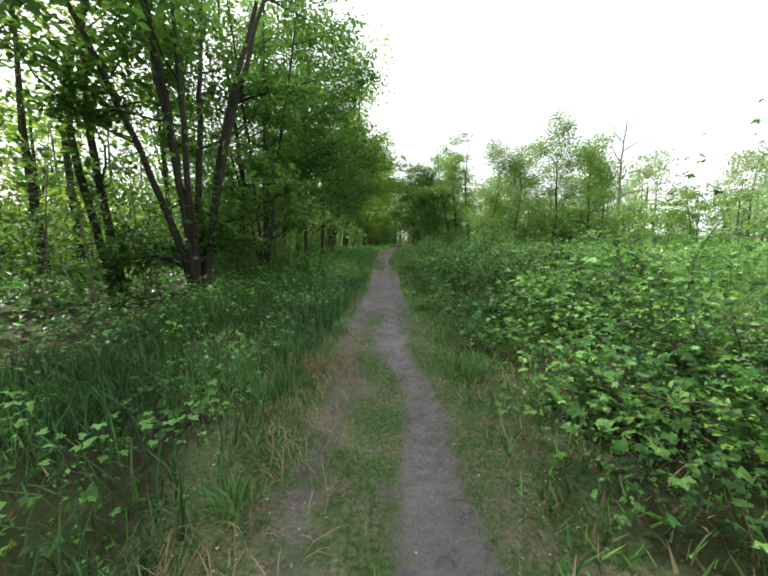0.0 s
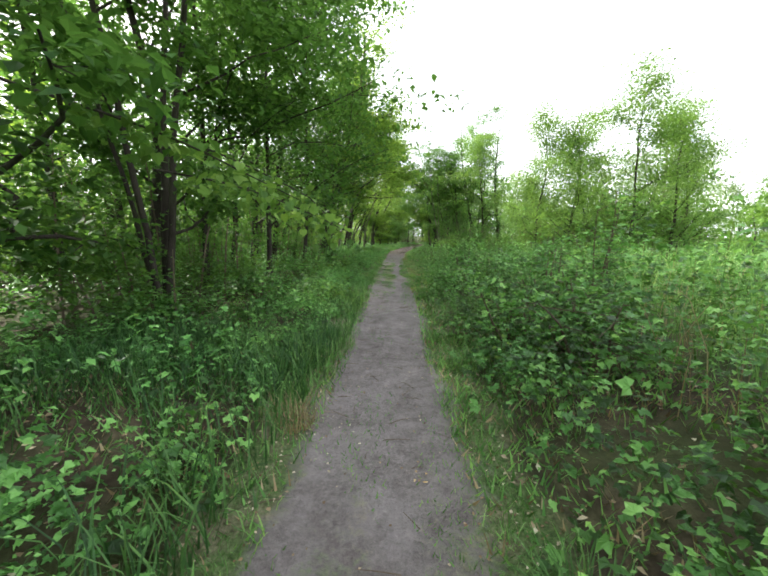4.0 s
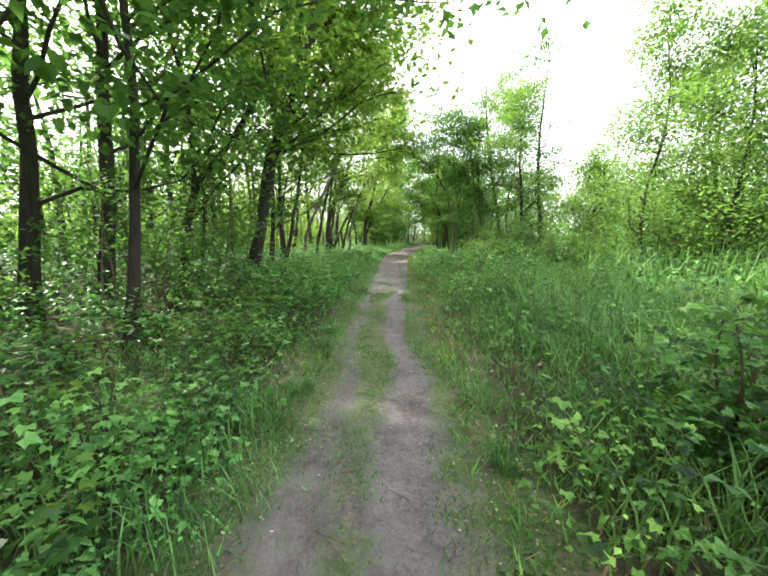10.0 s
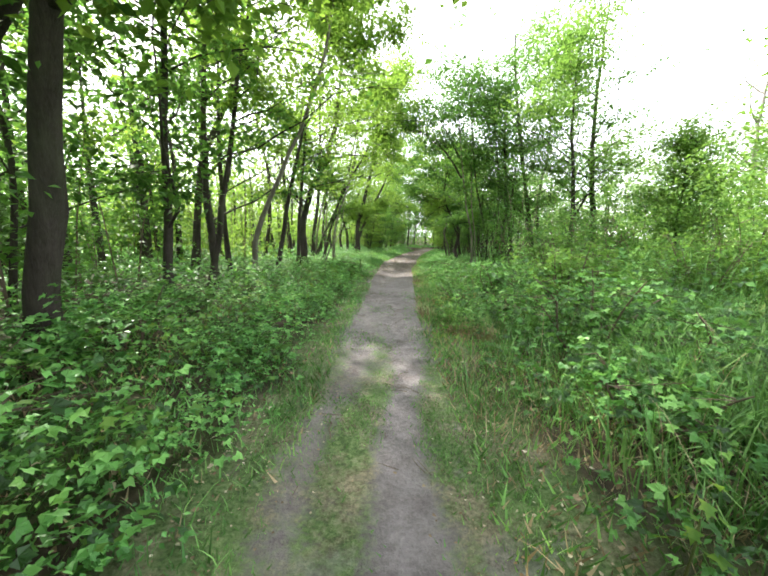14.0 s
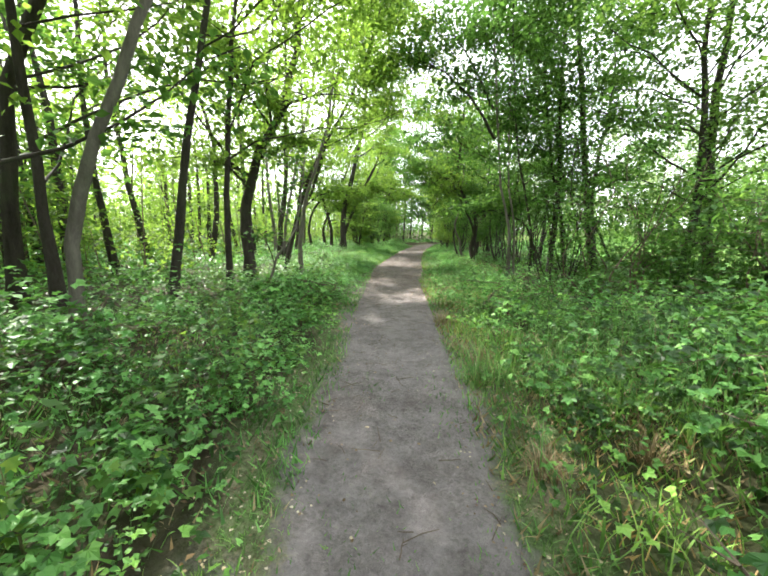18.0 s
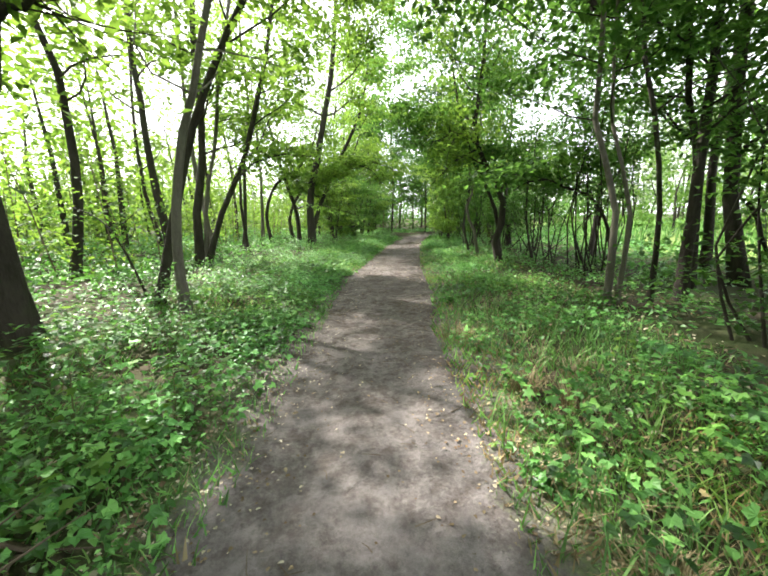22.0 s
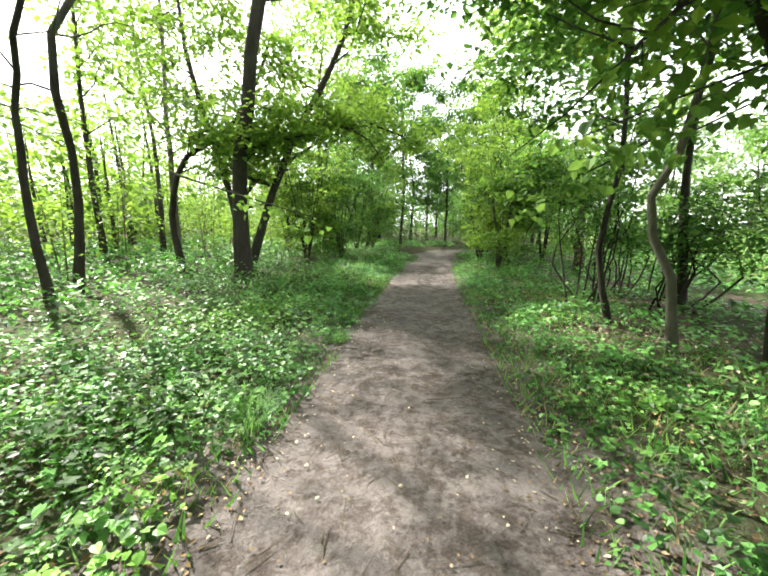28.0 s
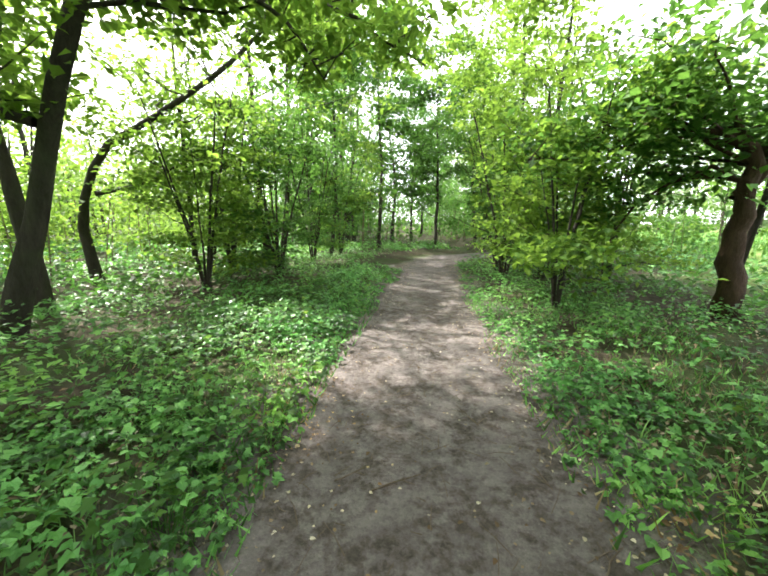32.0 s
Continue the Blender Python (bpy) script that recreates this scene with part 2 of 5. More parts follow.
def mesh_of(name, verts, faces, mat, smooth=False):
    """A mesh from an array of places and a list of arrays of faces with equal corner counts."""
    me = bpy.data.meshes.new(name)
    verts = np.asarray(verts, np.float32)
    faces = [np.asarray(f, np.int32) for f in faces if len(f)]
    me.vertices.add(len(verts))
    me.vertices.foreach_set("co", verts.ravel())
    loops = np.concatenate([f.ravel() for f in faces])
    sizes = np.concatenate([np.full(len(f), f.shape[1], np.int32) for f in faces])
    me.loops.add(len(loops))
    me.loops.foreach_set("vertex_index", loops)
    me.polygons.add(len(sizes))
    me.polygons.foreach_set("loop_start", np.concatenate([[0], np.cumsum(sizes)[:-1]]).astype(np.int32))
    me.polygons.foreach_set("use_smooth", np.full(len(sizes), smooth))
    me.materials.append(mat)
    me.update(calc_edges=True)
    return me


def part(name, me, parent=None, label=""):
    ob = new(name, me)
    if parent:
        ob.parent = parent
    return tagged(ob, label)


def unit(v):
    return v / np.maximum(np.linalg.norm(v, axis=-1, keepdims=True), 1e-9)


# Leaf outlines in the leaf's own plane: along its midrib, across it, and up off it, with triangles.
LEAF_FAR = (np.array([[0, 0, 0], [0.45, -0.34, 0.10], [1, 0, -0.06], [0.45, 0.34, 0.10]]), np.array([[0, 1, 2], [0, 2, 3]]))
LEAF_OVATE = (np.array([[0, 0, 0], [0.18, -0.36, 0.08], [0.58, -0.32, 0.09], [1, 0, -0.08], [0.58, 0.32, 0.09], [0.18, 0.36, 0.08]]),
              np.array([[0, 1, 3], [1, 2, 3], [0, 3, 5], [3, 4, 5]]))
LEAF_HEART = (np.array([[0.06, 0, 0], [-0.04, -0.22, 0.04], [0.16, -0.46, 0.05], [0.55, -0.40, 0.05], [1, 0, -0.10], [0.55, 0.40, 0.05], [0.16, 0.46, 0.05], [-0.04, 0.22, 0.04]]),
              np.array([[0, 1, 2], [0, 2, 3], [0, 3, 4], [0, 4, 5], [0, 5, 6], [0, 6, 7]]))
LEAF_LOBED = (np.array([[0, 0, 0], [0.10, -0.50, 0.06], [0.36, -0.28, 0.05], [0.72, -0.46, 0.0], [0.66, -0.16, 0.04], [1.05, 0, -0.10],
                        [0.66, 0.16, 0.04], [0.72, 0.46, 0.0], [0.36, 0.28, 0.05], [0.10, 0.50, 0.06]]),
              np.array([[0, 1, 2], [0, 2, 4], [2, 3, 4], [0, 4, 6], [4, 5, 6], [0, 6, 8], [6, 7, 8], [0, 8, 9]]))


def trifoliate():
    """A leaf of three pointed leaflets on one stalk, as on bramble and strawberry."""
    v, f = [(0.26, 0, 0)], []
    for a, ln, wd in ((0.0, 0.74, 0.32), (1.1, 0.62, 0.28), (-1.1, 0.62, 0.28)):
        c, d, o = math.cos(a), math.sin(a), len(v)
        for k, w, z in ((0.45, -wd, 0.09), (1.0, 0.0, -0.10), (0.45, wd, 0.09)):
            v.append((0.26 + ln * k * c - w * d, ln * k * d + w * c, z))
        f += [(0, o, o + 1), (0, o + 1, o + 2)]
    return np.array(v), np.array(f)


LEAF_THREE = trifoliate()


def leaf_cloud(rng, at, size, shape, tilt=0.5, droop=0.2, heading=None):
    """Places and faces of one leaf at each place; tilt 0 keeps the blades level, 1 turns them every way."""
    n = len(at)
    base, tris = shape
    yaw = rng.uniform(0, 2 * math.pi, n) if heading is None else heading
    pitch = rng.normal(-droop, 0.45 * tilt + 0.1, n)
    along = np.stack([np.cos(yaw) * np.cos(pitch), np.sin(yaw) * np.cos(pitch), np.sin(pitch)], -1)
    side = np.stack([-np.sin(yaw), np.cos(yaw), rng.normal(0, 0.7 * tilt, n)], -1)
    side = unit(side - along * (side * along).sum(-1, keepdims=True))
    up = np.cross(along, side)
    s = (np.broadcast_to(size, n) * rng.uniform(0.65, 1.3, n))[:, None, None]
    b = base[None] * rng.uniform(0.8, 1.2, (n, 1, 3))
    v = at[:, None] + s * (b[..., :1] * along[:, None] + b[..., 1:2] * side[:, None] + b[..., 2:] * up[:, None])
    f = tris[None] + (np.arange(n) * len(base))[:, None, None]
    return v.reshape(-1, 3), f.reshape(-1, 3)


def sprouts(rng, at, height, width):
    """Short growth: one leaning pointed blade at each place."""
    n = len(at)
    yaw, off = rng.uniform(0, 2 * math.pi, n), rng.uniform(0, 2 * math.pi, n)
    s = np.stack([np.cos(yaw), np.sin(yaw), 0 * yaw], -1) * (width * rng.uniform(0.6, 1.4, n) / 2)[:, None]
    h = height * rng.uniform(0.4, 1.2, n)
    tip = at + np.stack([np.cos(off) * h * 0.7, np.sin(off) * h * 0.7, h], -1)
    return np.stack([at - s, at + s, tip], 1).reshape(-1, 3), np.arange(n * 3).reshape(-1, 3)


def blades(rng, at, height, width, lean=0.5, heading=None):
    """Grass: a bent blade of two quads and a tip at each place."""
    n = len(at)
    yaw = rng.uniform(0, 2 * math.pi, n) if heading is None else heading
    d = np.stack([np.cos(yaw), np.sin(yaw), 0 * yaw], -1)
    s = np.stack([-np.sin(yaw), np.cos(yaw), 0 * yaw], -1) * (np.broadcast_to(width, n)[:, None] * rng.uniform(0.6, 1.3, n)[:, None] / 2)
    h = np.broadcast_to(height, n) * rng.uniform(0.5, 1.15, n)
    bend = np.abs(rng.normal(lean, 0.25, n)) * h
    z = np.array([0, 0, 1.0])
    rows = []
    for k, w in ((0, 1.0), (0.45, 0.85), (0.8, 0.55)):
        c = at + d * (bend * k * k)[:, None] + z * (h * (k - 0.25 * k * k * np.minimum(1, bend / h)))[:, None]
        rows += [c - s * w, c + s * w]
    rows.append(at + d * bend[:, None] + z * (h * (1 - 0.32 * np.minimum(1.2, bend / h)))[:, None])
    v = np.stack(rows, 1)
    o = (np.arange(n) * 7)[:, None]
    quads = np.concatenate([o + [0, 1, 3, 2], o + [2, 3, 5, 4]])
    return v.reshape(-1, 3), quads, o + [4, 5, 6]


def tube(points, radii, sides=7, wobble=0.0, rng=None):
    """A tapered tube along places, closed at its far end; rows of corners and quads."""
    p, r = np.asarray(points, float), np.asarray(radii, float)
    d = unit(np.gradient(p, axis=0))
    ref = np.array([1.0, 0.13, 0.21])
    a = unit(np.cross(d, ref))
    b = np.cross(d, a)
    ang = np.arange(sides) * 2 * math.pi / sides
    rr = r[:, None] * (1 + (rng.normal(0, wobble, (len(p), sides)) if wobble else 0))
    v = p[:, None] + rr[..., None] * (np.cos(ang)[None, :, None] * a[:, None] + np.sin(ang)[None, :, None] * b[:, None])
    i = np.arange(len(p) - 1)[:, None] * sides
    j = np.arange(sides)[None]
    k = (j + 1) % sides
    q = np.stack([i + j, i + k, i + sides + k, i + sides + j], -1).reshape(-1, 4)
    return v.reshape(-1, 3), q


def joined(pieces):
    """Several (places, faces) as one."""
    vs, fs, o = [], [], 0
    for v, f in pieces:
        vs.append(v)
        fs.append(np.asarray(f) + o)
        o += len(v)
    return np.concatenate(vs), np.concatenate(fs)


def bent(points, n):
    """n places on a smooth line through the given ones."""
    p = np.asarray(points, float)
    t = np.concatenate([[0], np.cumsum(np.linalg.norm(np.diff(p, axis=0), axis=1))])
    u = np.linspace(0, t[-1], n)
    m = np.gradient(p, t, axis=0)
    k = np.clip(np.searchsorted(t, u) - 1, 0, len(t) - 2)
    w = (t[k + 1] - t[k])[:, None]
    s = ((u - t[k])[:, None]) / w
    return (2 * s**3 - 3 * s**2 + 1) * p[k] + (s**3 - 2 * s**2 + s) * w * m[k] + (3 * s**2 - 2 * s**3) * p[k + 1] + (s**3 - s**2) * w * m[k + 1]

# ---- plan ----
# The track's middle and half its trodden width, by distance walked.
TRACK_Y = (-12, 0, 2.2, 5, 9, 12, 15, 17, 20.5, 24, 28, 30, 33, 35, 38, 42, 45, 48, 53, 55, 56.5, 57.6, 58.4)
TRACK_X = (0.1, 0.0, 0.0, -0.07, -0.08, -0.10, -0.17, -0.18, -0.20, -0.27, -0.18, -0.18, -0.10, 0.08, 0.30, 0.85, 1.22, 1.78, 2.85, 3.7, 5.2, 7.6, 11.0)
TRACK_W = (0.8, 0.8, 0.76, 0.64, 0.54, 0.60, 0.62, 0.70, 0.66, 0.64, 0.70, 0.78, 0.80, 0.96, 0.94, 0.90, 0.88, 0.84, 0.76, 0.8, 1.0, 1.4, 1.8)
# How much turf grows between the two ruts.
TRACK_TURF = (1.0, 1.0, 1.0, 0.7, 0.05, 0.1, 0.6, 1.0, 0.9, 0.3, 0.0, 0.0, 0.0, 0.0, 0.0, 0.0, 0.0, 0.0, 0.1, 0.2, 0.2, 0.2, 0.2)


def track_x(y):
    return np.interp(y, TRACK_Y, TRACK_X)


def track_w(y):
    return np.interp(y, TRACK_Y, TRACK_W)


def wave(x, y, s=1.0):
    """Slow uneven ups and downs between about -1 and 1."""
    return (np.sin(x * 1.3 * s + 0.7 * np.sin(y * 0.9 * s)) + np.sin(y * 1.1 * s + 1.9 + 0.8 * np.sin(x * 0.7 * s)) + np.sin((x + y) * 2.3 * s + 4.0) * 0.6) / 2.6


def ground_z(x, y):
    """The floor: level on the track, gently uneven beside it."""
    d = np.maximum(np.abs(x - track_x(y)) - track_w(y), 0)
    k = np.minimum(d / 2.0, 1)
    return 0.07 * k + 0.06 * k * wave(x, y, 0.8) + 0.012 * wave(x * 3, y * 3)


# ---- ground and track ----
def grid(xs, ys):
    gx, gy = np.meshgrid(xs, ys)
    n, m = len(xs), len(ys)
    i = (np.arange(m - 1)[:, None] * n + np.arange(n - 1)[None]).ravel()
    return gx.ravel(), gy.ravel(), np.stack([i, i + 1, i + n + 1, i + n], -1)


gx, gy, gf = grid(np.concatenate([[-900, -300, -120, -60, -35], np.arange(-22, -5, 1.0), np.arange(-5, 7, 0.25), np.arange(7, 22, 1.0), [35, 60, 120, 300, 900]]),
                  np.concatenate([[-900, -250, -80, -40, -22], np.arange(-12, 72, 0.4), [80, 95, 130, 300, 900]]))
gz = ground_z(gx, gy) - 0.03 * (np.abs(gx - track_x(gy)) < track_w(gy) * 1.7)
soil = mesh_of("ground", np.stack([gx, gy, gz], -1), [gf], MAT_GROUND, True)
# Open meadow and field to the right of the track.
field = np.clip((gx - np.interp(gy, (0, 28, 36, 50, 56), (3.0, 4.5, 7.0, 7.5, 14.0))) / 3.0, 0, 1) * (gy < 100)
soil.attributes.new("meadow", "FLOAT", "POINT").data.foreach_set("value", field.astype(np.float32))
ground = tagged(part("ground", soil),
                "brown woodland soil with moss and low green cover", "ground", kind="structure")

ROAD_Y = np.arange(-10, 58.3, 0.12)
ROAD_U = np.concatenate([[-1.95, -1.8, -1.6, -1.4, -1.25], np.linspace(-1.1, 1.1, 27), [1.25, 1.4, 1.6, 1.8, 1.95]])
ru, ry, rf = grid(ROAD_U, ROAD_Y)
side_u = np.clip(np.abs(ru), 0, 1)
ragged = 1 + 0.09 * np.sin(ry * 2.1 + 3 * np.sign(ru)) * side_u + 0.06 * np.sin(ry * 5.3 + ru * 2) * side_u
rx = track_x(ry) + ru * track_w(ry) * ragged
rut = np.exp(-((ru - 0.28) / 0.22) ** 2) + 0.7 * np.exp(-((ru + 0.55) / 0.2) ** 2)
rz = ground_z(rx, ry) + 0.004 - 0.018 * rut + 0.012 * wave(rx * 2.3, ry * 2.1) * (np.abs(ru) < 1.1) + 0.004 * (np.abs(ru) > 1.1) - 0.09 * (np.abs(ru) > 1.9)
road = mesh_of("dirt_track", np.stack([rx, ry, rz], -1), [rf], MAT_PATH, True)


def turf_cover(u, y):
    """How far turf covers the track: bare along the worn rut, thinner along the older one."""
    drift = 0.10 * np.sin(y * 0.9) + 0.07 * np.sin(y * 2.3 + 1)
    bare = np.exp(-((u - 0.27 - drift) / (0.25 + 0.06 * np.sin(y * 1.7))) ** 2) * 1.1 + 0.5 * np.exp(-((u + 0.62 - drift) / 0.24) ** 2)
    return np.clip(np.maximum((np.abs(u) - 0.68) * 2.0 * np.interp(y, (25, 33), (1, 0.3)), np.interp(y, TRACK_Y, TRACK_TURF) * (1 - bare)), 0, 1)


turf = turf_cover(ru, ry)
road.attributes.new("turf", "FLOAT", "POINT").data.foreach_set("value", turf.astype(np.float32))
road.attributes.new("rim", "FLOAT", "POINT").data.foreach_set("value", np.clip((np.abs(ru) - 1.3) / 0.55, 0, 1).astype(np.float32))
road.attributes.new("humus", "FLOAT", "POINT").data.foreach_set("value", np.interp(ry, (28, 33), (0, 1)).astype(np.float32))
tagged(part("dirt_track", road), "trodden grey-brown sandy footpath with turf along its edges", "path", kind="structure")

# ---- undergrowth ----
# Height of the plants by distance walked, beside the track and three metres off it.
WEED_Y = (-6, 0, 5, 10, 15, 19, 23, 27, 31, 35, 39, 43, 47, 55, 70)
LEFT_NEAR = (0.20, 0.20, 0.16, 0.16, 0.22, 0.30, 0.34, 0.34, 0.30, 0.26, 0.20, 0.22, 0.24, 0.2, 0.3)
LEFT_FAR = (0.45, 0.45, 0.40, 0.38, 0.48, 0.55, 0.55, 0.50, 0.42, 0.34, 0.26, 0.32, 0.36, 0.3, 0.4)
RIGHT_NEAR = (0.20, 0.18, 0.18, 0.22, 0.30, 0.28, 0.26, 0.24, 0.18, 0.12, 0.10, 0.10, 0.14, 0.2, 0.3)
RIGHT_FAR = (1.05, 1.05, 1.10, 1.10, 0.95, 0.85, 0.80, 0.62, 0.42, 0.26, 0.20, 0.20, 0.28, 0.4, 0.7)


def weed_height(x, y):
    d = np.abs(x - track_x(y)) - track_w(y)
    k = np.clip(d / 2.4, 0, 1) ** 0.8
    left = (1 - k) * np.interp(y, WEED_Y, LEFT_NEAR) + k * np.interp(y, WEED_Y, LEFT_FAR)
    right = (1 - k) * np.interp(y, WEED_Y, RIGHT_NEAR) + k * np.interp(y, WEED_Y, RIGHT_FAR)
    return np.where(x < track_x(y), left, right) * (1 + 0.38 * wave(x * 1.5, y * 1.5) + 0.38 * wave(x * 3.7 + 3, y * 3.7)) * np.clip(d / 0.5 + 0.2, 0.12, 1)


def beside(rng, side, d0, d1, y0, y1, density):
    """Random spots beside the track between two distances from its edge; side -1 is the left."""
    n = int((d1 - d0) * (y1 - y0) * density)
    y = rng.uniform(y0, y1, n)
    d = rng.uniform(d0, d1, n)
    return track_x(y) + side * (track_w(y) + d), y


def plants(rng, x, y, leaves, spread, size, shape, tilt=0.5, low=0.15, tall=1.0):
    """Leafy stems: several leaves round each spot, at all heights of the plant."""
    n = len(x)
    h = weed_height(x, y) * rng.uniform(0.4, 1.25, n) * tall
    k = rng.uniform(low, 1, (n, leaves)) ** 0.6
    a = rng.uniform(0, 2 * math.pi, (n, leaves))
    r = spread * rng.uniform(0.2, 1, (n, leaves)) * (0.5 + 0.5 * k)
    px = x[:, None] + r * np.cos(a)
    py = y[:, None] + r * np.sin(a)
    pz = ground_z(px, py) + 0.02 + h[:, None] * k
    at = np.stack([px, py, pz], -1).reshape(-1, 3)
    return leaf_cloud(rng, at, size, shape, tilt, 0.15, heading=(a + rng.normal(0, 0.5, a.shape)).ravel())


def stuff(name, v, faces, mat, label, category):
    return tagged(part(name, mesh_of(name, v, faces, mat)), label, category, kind="stuff")


def herbs(name, seed, side, spans, mat, label, category):
    rng = np.random.default_rng(seed)
    got = []
    for d0, d1, y0, y1, density, leaves, spread, size, shape, tilt, *tall in spans:
        x, y = beside(rng, side, d0, d1, y0, y1, density)
        d = np.abs(x - track_x(y)) - track_w(y)
        keep = rng.uniform(0, 1, len(x)) < (np.interp(y, (13.5, 16, 21, 24, 31, 35), (1.0, 0.3, 0.35, 0.65, 0.65, 0.55)) if side > 0 else np.where(d > 2.6, 1.0, np.interp(y, (4, 12), (0.25, 1.0)))) * (np.interp(y, (33, 38), (0.62, 0.85)) + 0.85 * wave(x * 2.6, y * 2.6)) * np.clip((d - np.interp(y, (28, 35), (0.12, -0.05))) / np.interp(y, (28, 35), (0.45, 0.16)), 0.03, 1)
        got.append(plants(rng, x[keep], y[keep], leaves, spread, size, shape, tilt, 0.15, *tall))
    v, f = joined(got)
    return stuff(name, v, [f], mat, label, category)


herbs("leafy_undergrowth", 11, -1, [
    (0.0, 1.5, 0.4, 52, 85, 6, 0.13, 0.062, LEAF_THREE, 0.45), (0.05, 1.4, 0.4, 50, 85, 10, 0.11, 0.030, LEAF_FAR, 0.5), (0.1, 2.2, 24, 50, 36, 6, 0.14, 0.046, LEAF_HEART, 0.35), (1.5, 4.0, 0, 56, 38, 9, 0.17, 0.07, LEAF_FAR, 0.45),
    (0.5, 3.5, 0, 30, 7, 13, 0.18, 0.075, LEAF_THREE, 0.5, 1.6), (4.0, 10, 2, 62, 15, 8, 0.30, 0.12, LEAF_FAR, 0.7), (10, 26, 6, 75, 3.5, 8, 0.5, 0.24, LEAF_FAR, 0.7)],
    MAT_HERB, "dense green leafy herbs and seedlings on the woodland floor", "undergrowth")
herbs("maple_seedlings", 12, -1, [(0.4, 3.2, 12, 31, 13, 8, 0.17, 0.075, LEAF_LOBED, 0.4, 1.15), (0.1, 2.4, 31, 50, 22, 6, 0.16, 0.066, LEAF_LOBED, 0.35)],
      MAT_MEADOW_TREE, "knee-high maple seedlings with lobed light green leaves", "seedlings")
herbs("bramble_thicket", 13, 1, [
    (0.0, 1.6, 0.4, 29, 85, 7, 0.16, 0.062, LEAF_THREE, 0.55), (1.6, 3.4, 0, 30, 60, 11, 0.2, 0.066, LEAF_FAR, 0.55), (0.4, 3.0, 0.4, 12, 9, 14, 0.17, 0.055, LEAF_LOBED, 0.5, 1.25),
    (0.2, 1.6, 0.4, 29, 75, 10, 0.14, 0.031, LEAF_FAR, 0.55), (0.05, 0.9, 0.4, 30, 70, 5, 0.10, 0.045, LEAF_THREE, 0.5, 0.7), (0.7, 4.0, 0, 28, 7, 14, 0.2, 0.078, LEAF_THREE, 0.7, 1.45), (3.4, 8, 1, 32, 14, 10, 0.32, 0.11, LEAF_FAR, 0.7), (9, 16, 4, 30, 3, 9, 0.5, 0.2, LEAF_FAR, 0.7)],
    MAT_BRAMBLE, "tangled waist-high bramble and nettle thicket beside the path", "undergrowth")
herbs("ground_cover", 14, 1, [
    (0.0, 1.6, 29, 54, 75, 6, 0.12, 0.06, LEAF_THREE, 0.45), (0.0, 1.4, 27, 50, 85, 9, 0.10, 0.030, LEAF_FAR, 0.5), (0.1, 1.8, 27, 50, 30, 6, 0.14, 0.044, LEAF_HEART, 0.35), (0.2, 2.4, 26, 50, 10, 6, 0.16, 0.070, LEAF_LOBED, 0.35), (1.6, 4.0, 29, 58, 55, 8, 0.16, 0.07, LEAF_FAR, 0.45), (4.0, 10, 31, 64, 16, 8, 0.28, 0.13, LEAF_FAR, 0.7)],
    MAT_HERB, "low shaded green ground cover under the trees", "undergrowth")


def grass(name, seed, spans, mat, label, category):
    rng = np.random.default_rng(seed)
    vs, qs, ts, o = [], [], [], 0
    for side, d0, d1, y0, y1, density, height, width, lean in spans:
        x, y = beside(rng, side, d0, d1, y0, y1, density)
        keep = rng.uniform(0, 1, len(x)) < 0.55 + 0.9 * wave(x * 1.9 + 7, y * 1.9)
        x, y = x[keep], y[keep]
        v, q, t = blades(rng, np.stack([x, y, ground_z(x, y)], -1), height, width, lean)
        vs.append(v), qs.append(q + o), ts.append(t + o)
        o += len(v)
    return stuff(name, np.concatenate(vs), [np.concatenate(qs), np.concatenate(ts)], mat, label, category)


grass("meadow_grass", 21, [(1, 0.5, 1.8, 14.5, 23, 420, 0.46, 0.012, 0.6), (1, 0.1, 1.6, 22, 29, 260, 0.42, 0.012, 0.5), (1, 0.0, 2.2, 21, 34, 260, 0.26, 0.010, 0.7), (1, 1.4, 4.5, 14, 24, 420, 0.72, 0.014, 0.6), (1, 1.6, 4.5, 24, 28, 150, 0.7, 0.016, 0.45), (1, 2.6, 5.0, -1, 14, 90, 1.1, 0.016, 0.4), (1, 4.5, 10, -1, 30, 75, 1.15, 0.026, 0.4), (1, 9, 24, 0, 75, 10, 0.8, 0.06, 0.5), (1, 24, 50, 0, 80, 3, 0.9, 0.12, 0.5),
                           (-1, 0.0, 1.8, 7, 17, 230, 0.30, 0.010, 0.5), (1, 0.3, 1.2, 8, 24, 160, 0.26, 0.009, 0.6), (-1, 0.2, 1.0, 9, 20, 160, 0.2, 0.008, 0.6), (1, 0.2, 1.2, 0, 12, 200, 0.20, 0.008, 0.6)],
      MAT_GRASS, "tall green meadow grass with bent blades", "grass")
rng = np.random.default_rng(25)
ty, tu = rng.uniform(0.3, 27, 150000), rng.uniform(-1.3, 1.3, 150000)
tx = track_x(ty) + tu * track_w(ty)
keep = rng.uniform(0, 1, len(ty)) < turf_cover(tu, ty) * (0.5 + 0.9 * wave(tx * 3, ty * 3))
tv, tf = sprouts(rng, np.stack([tx, ty, ground_z(tx, ty)], -1)[keep], 0.04, 0.008)
stuff("track_turf", tv, [tf], MAT_GRASS, "sparse short grass growing between the ruts", "grass")


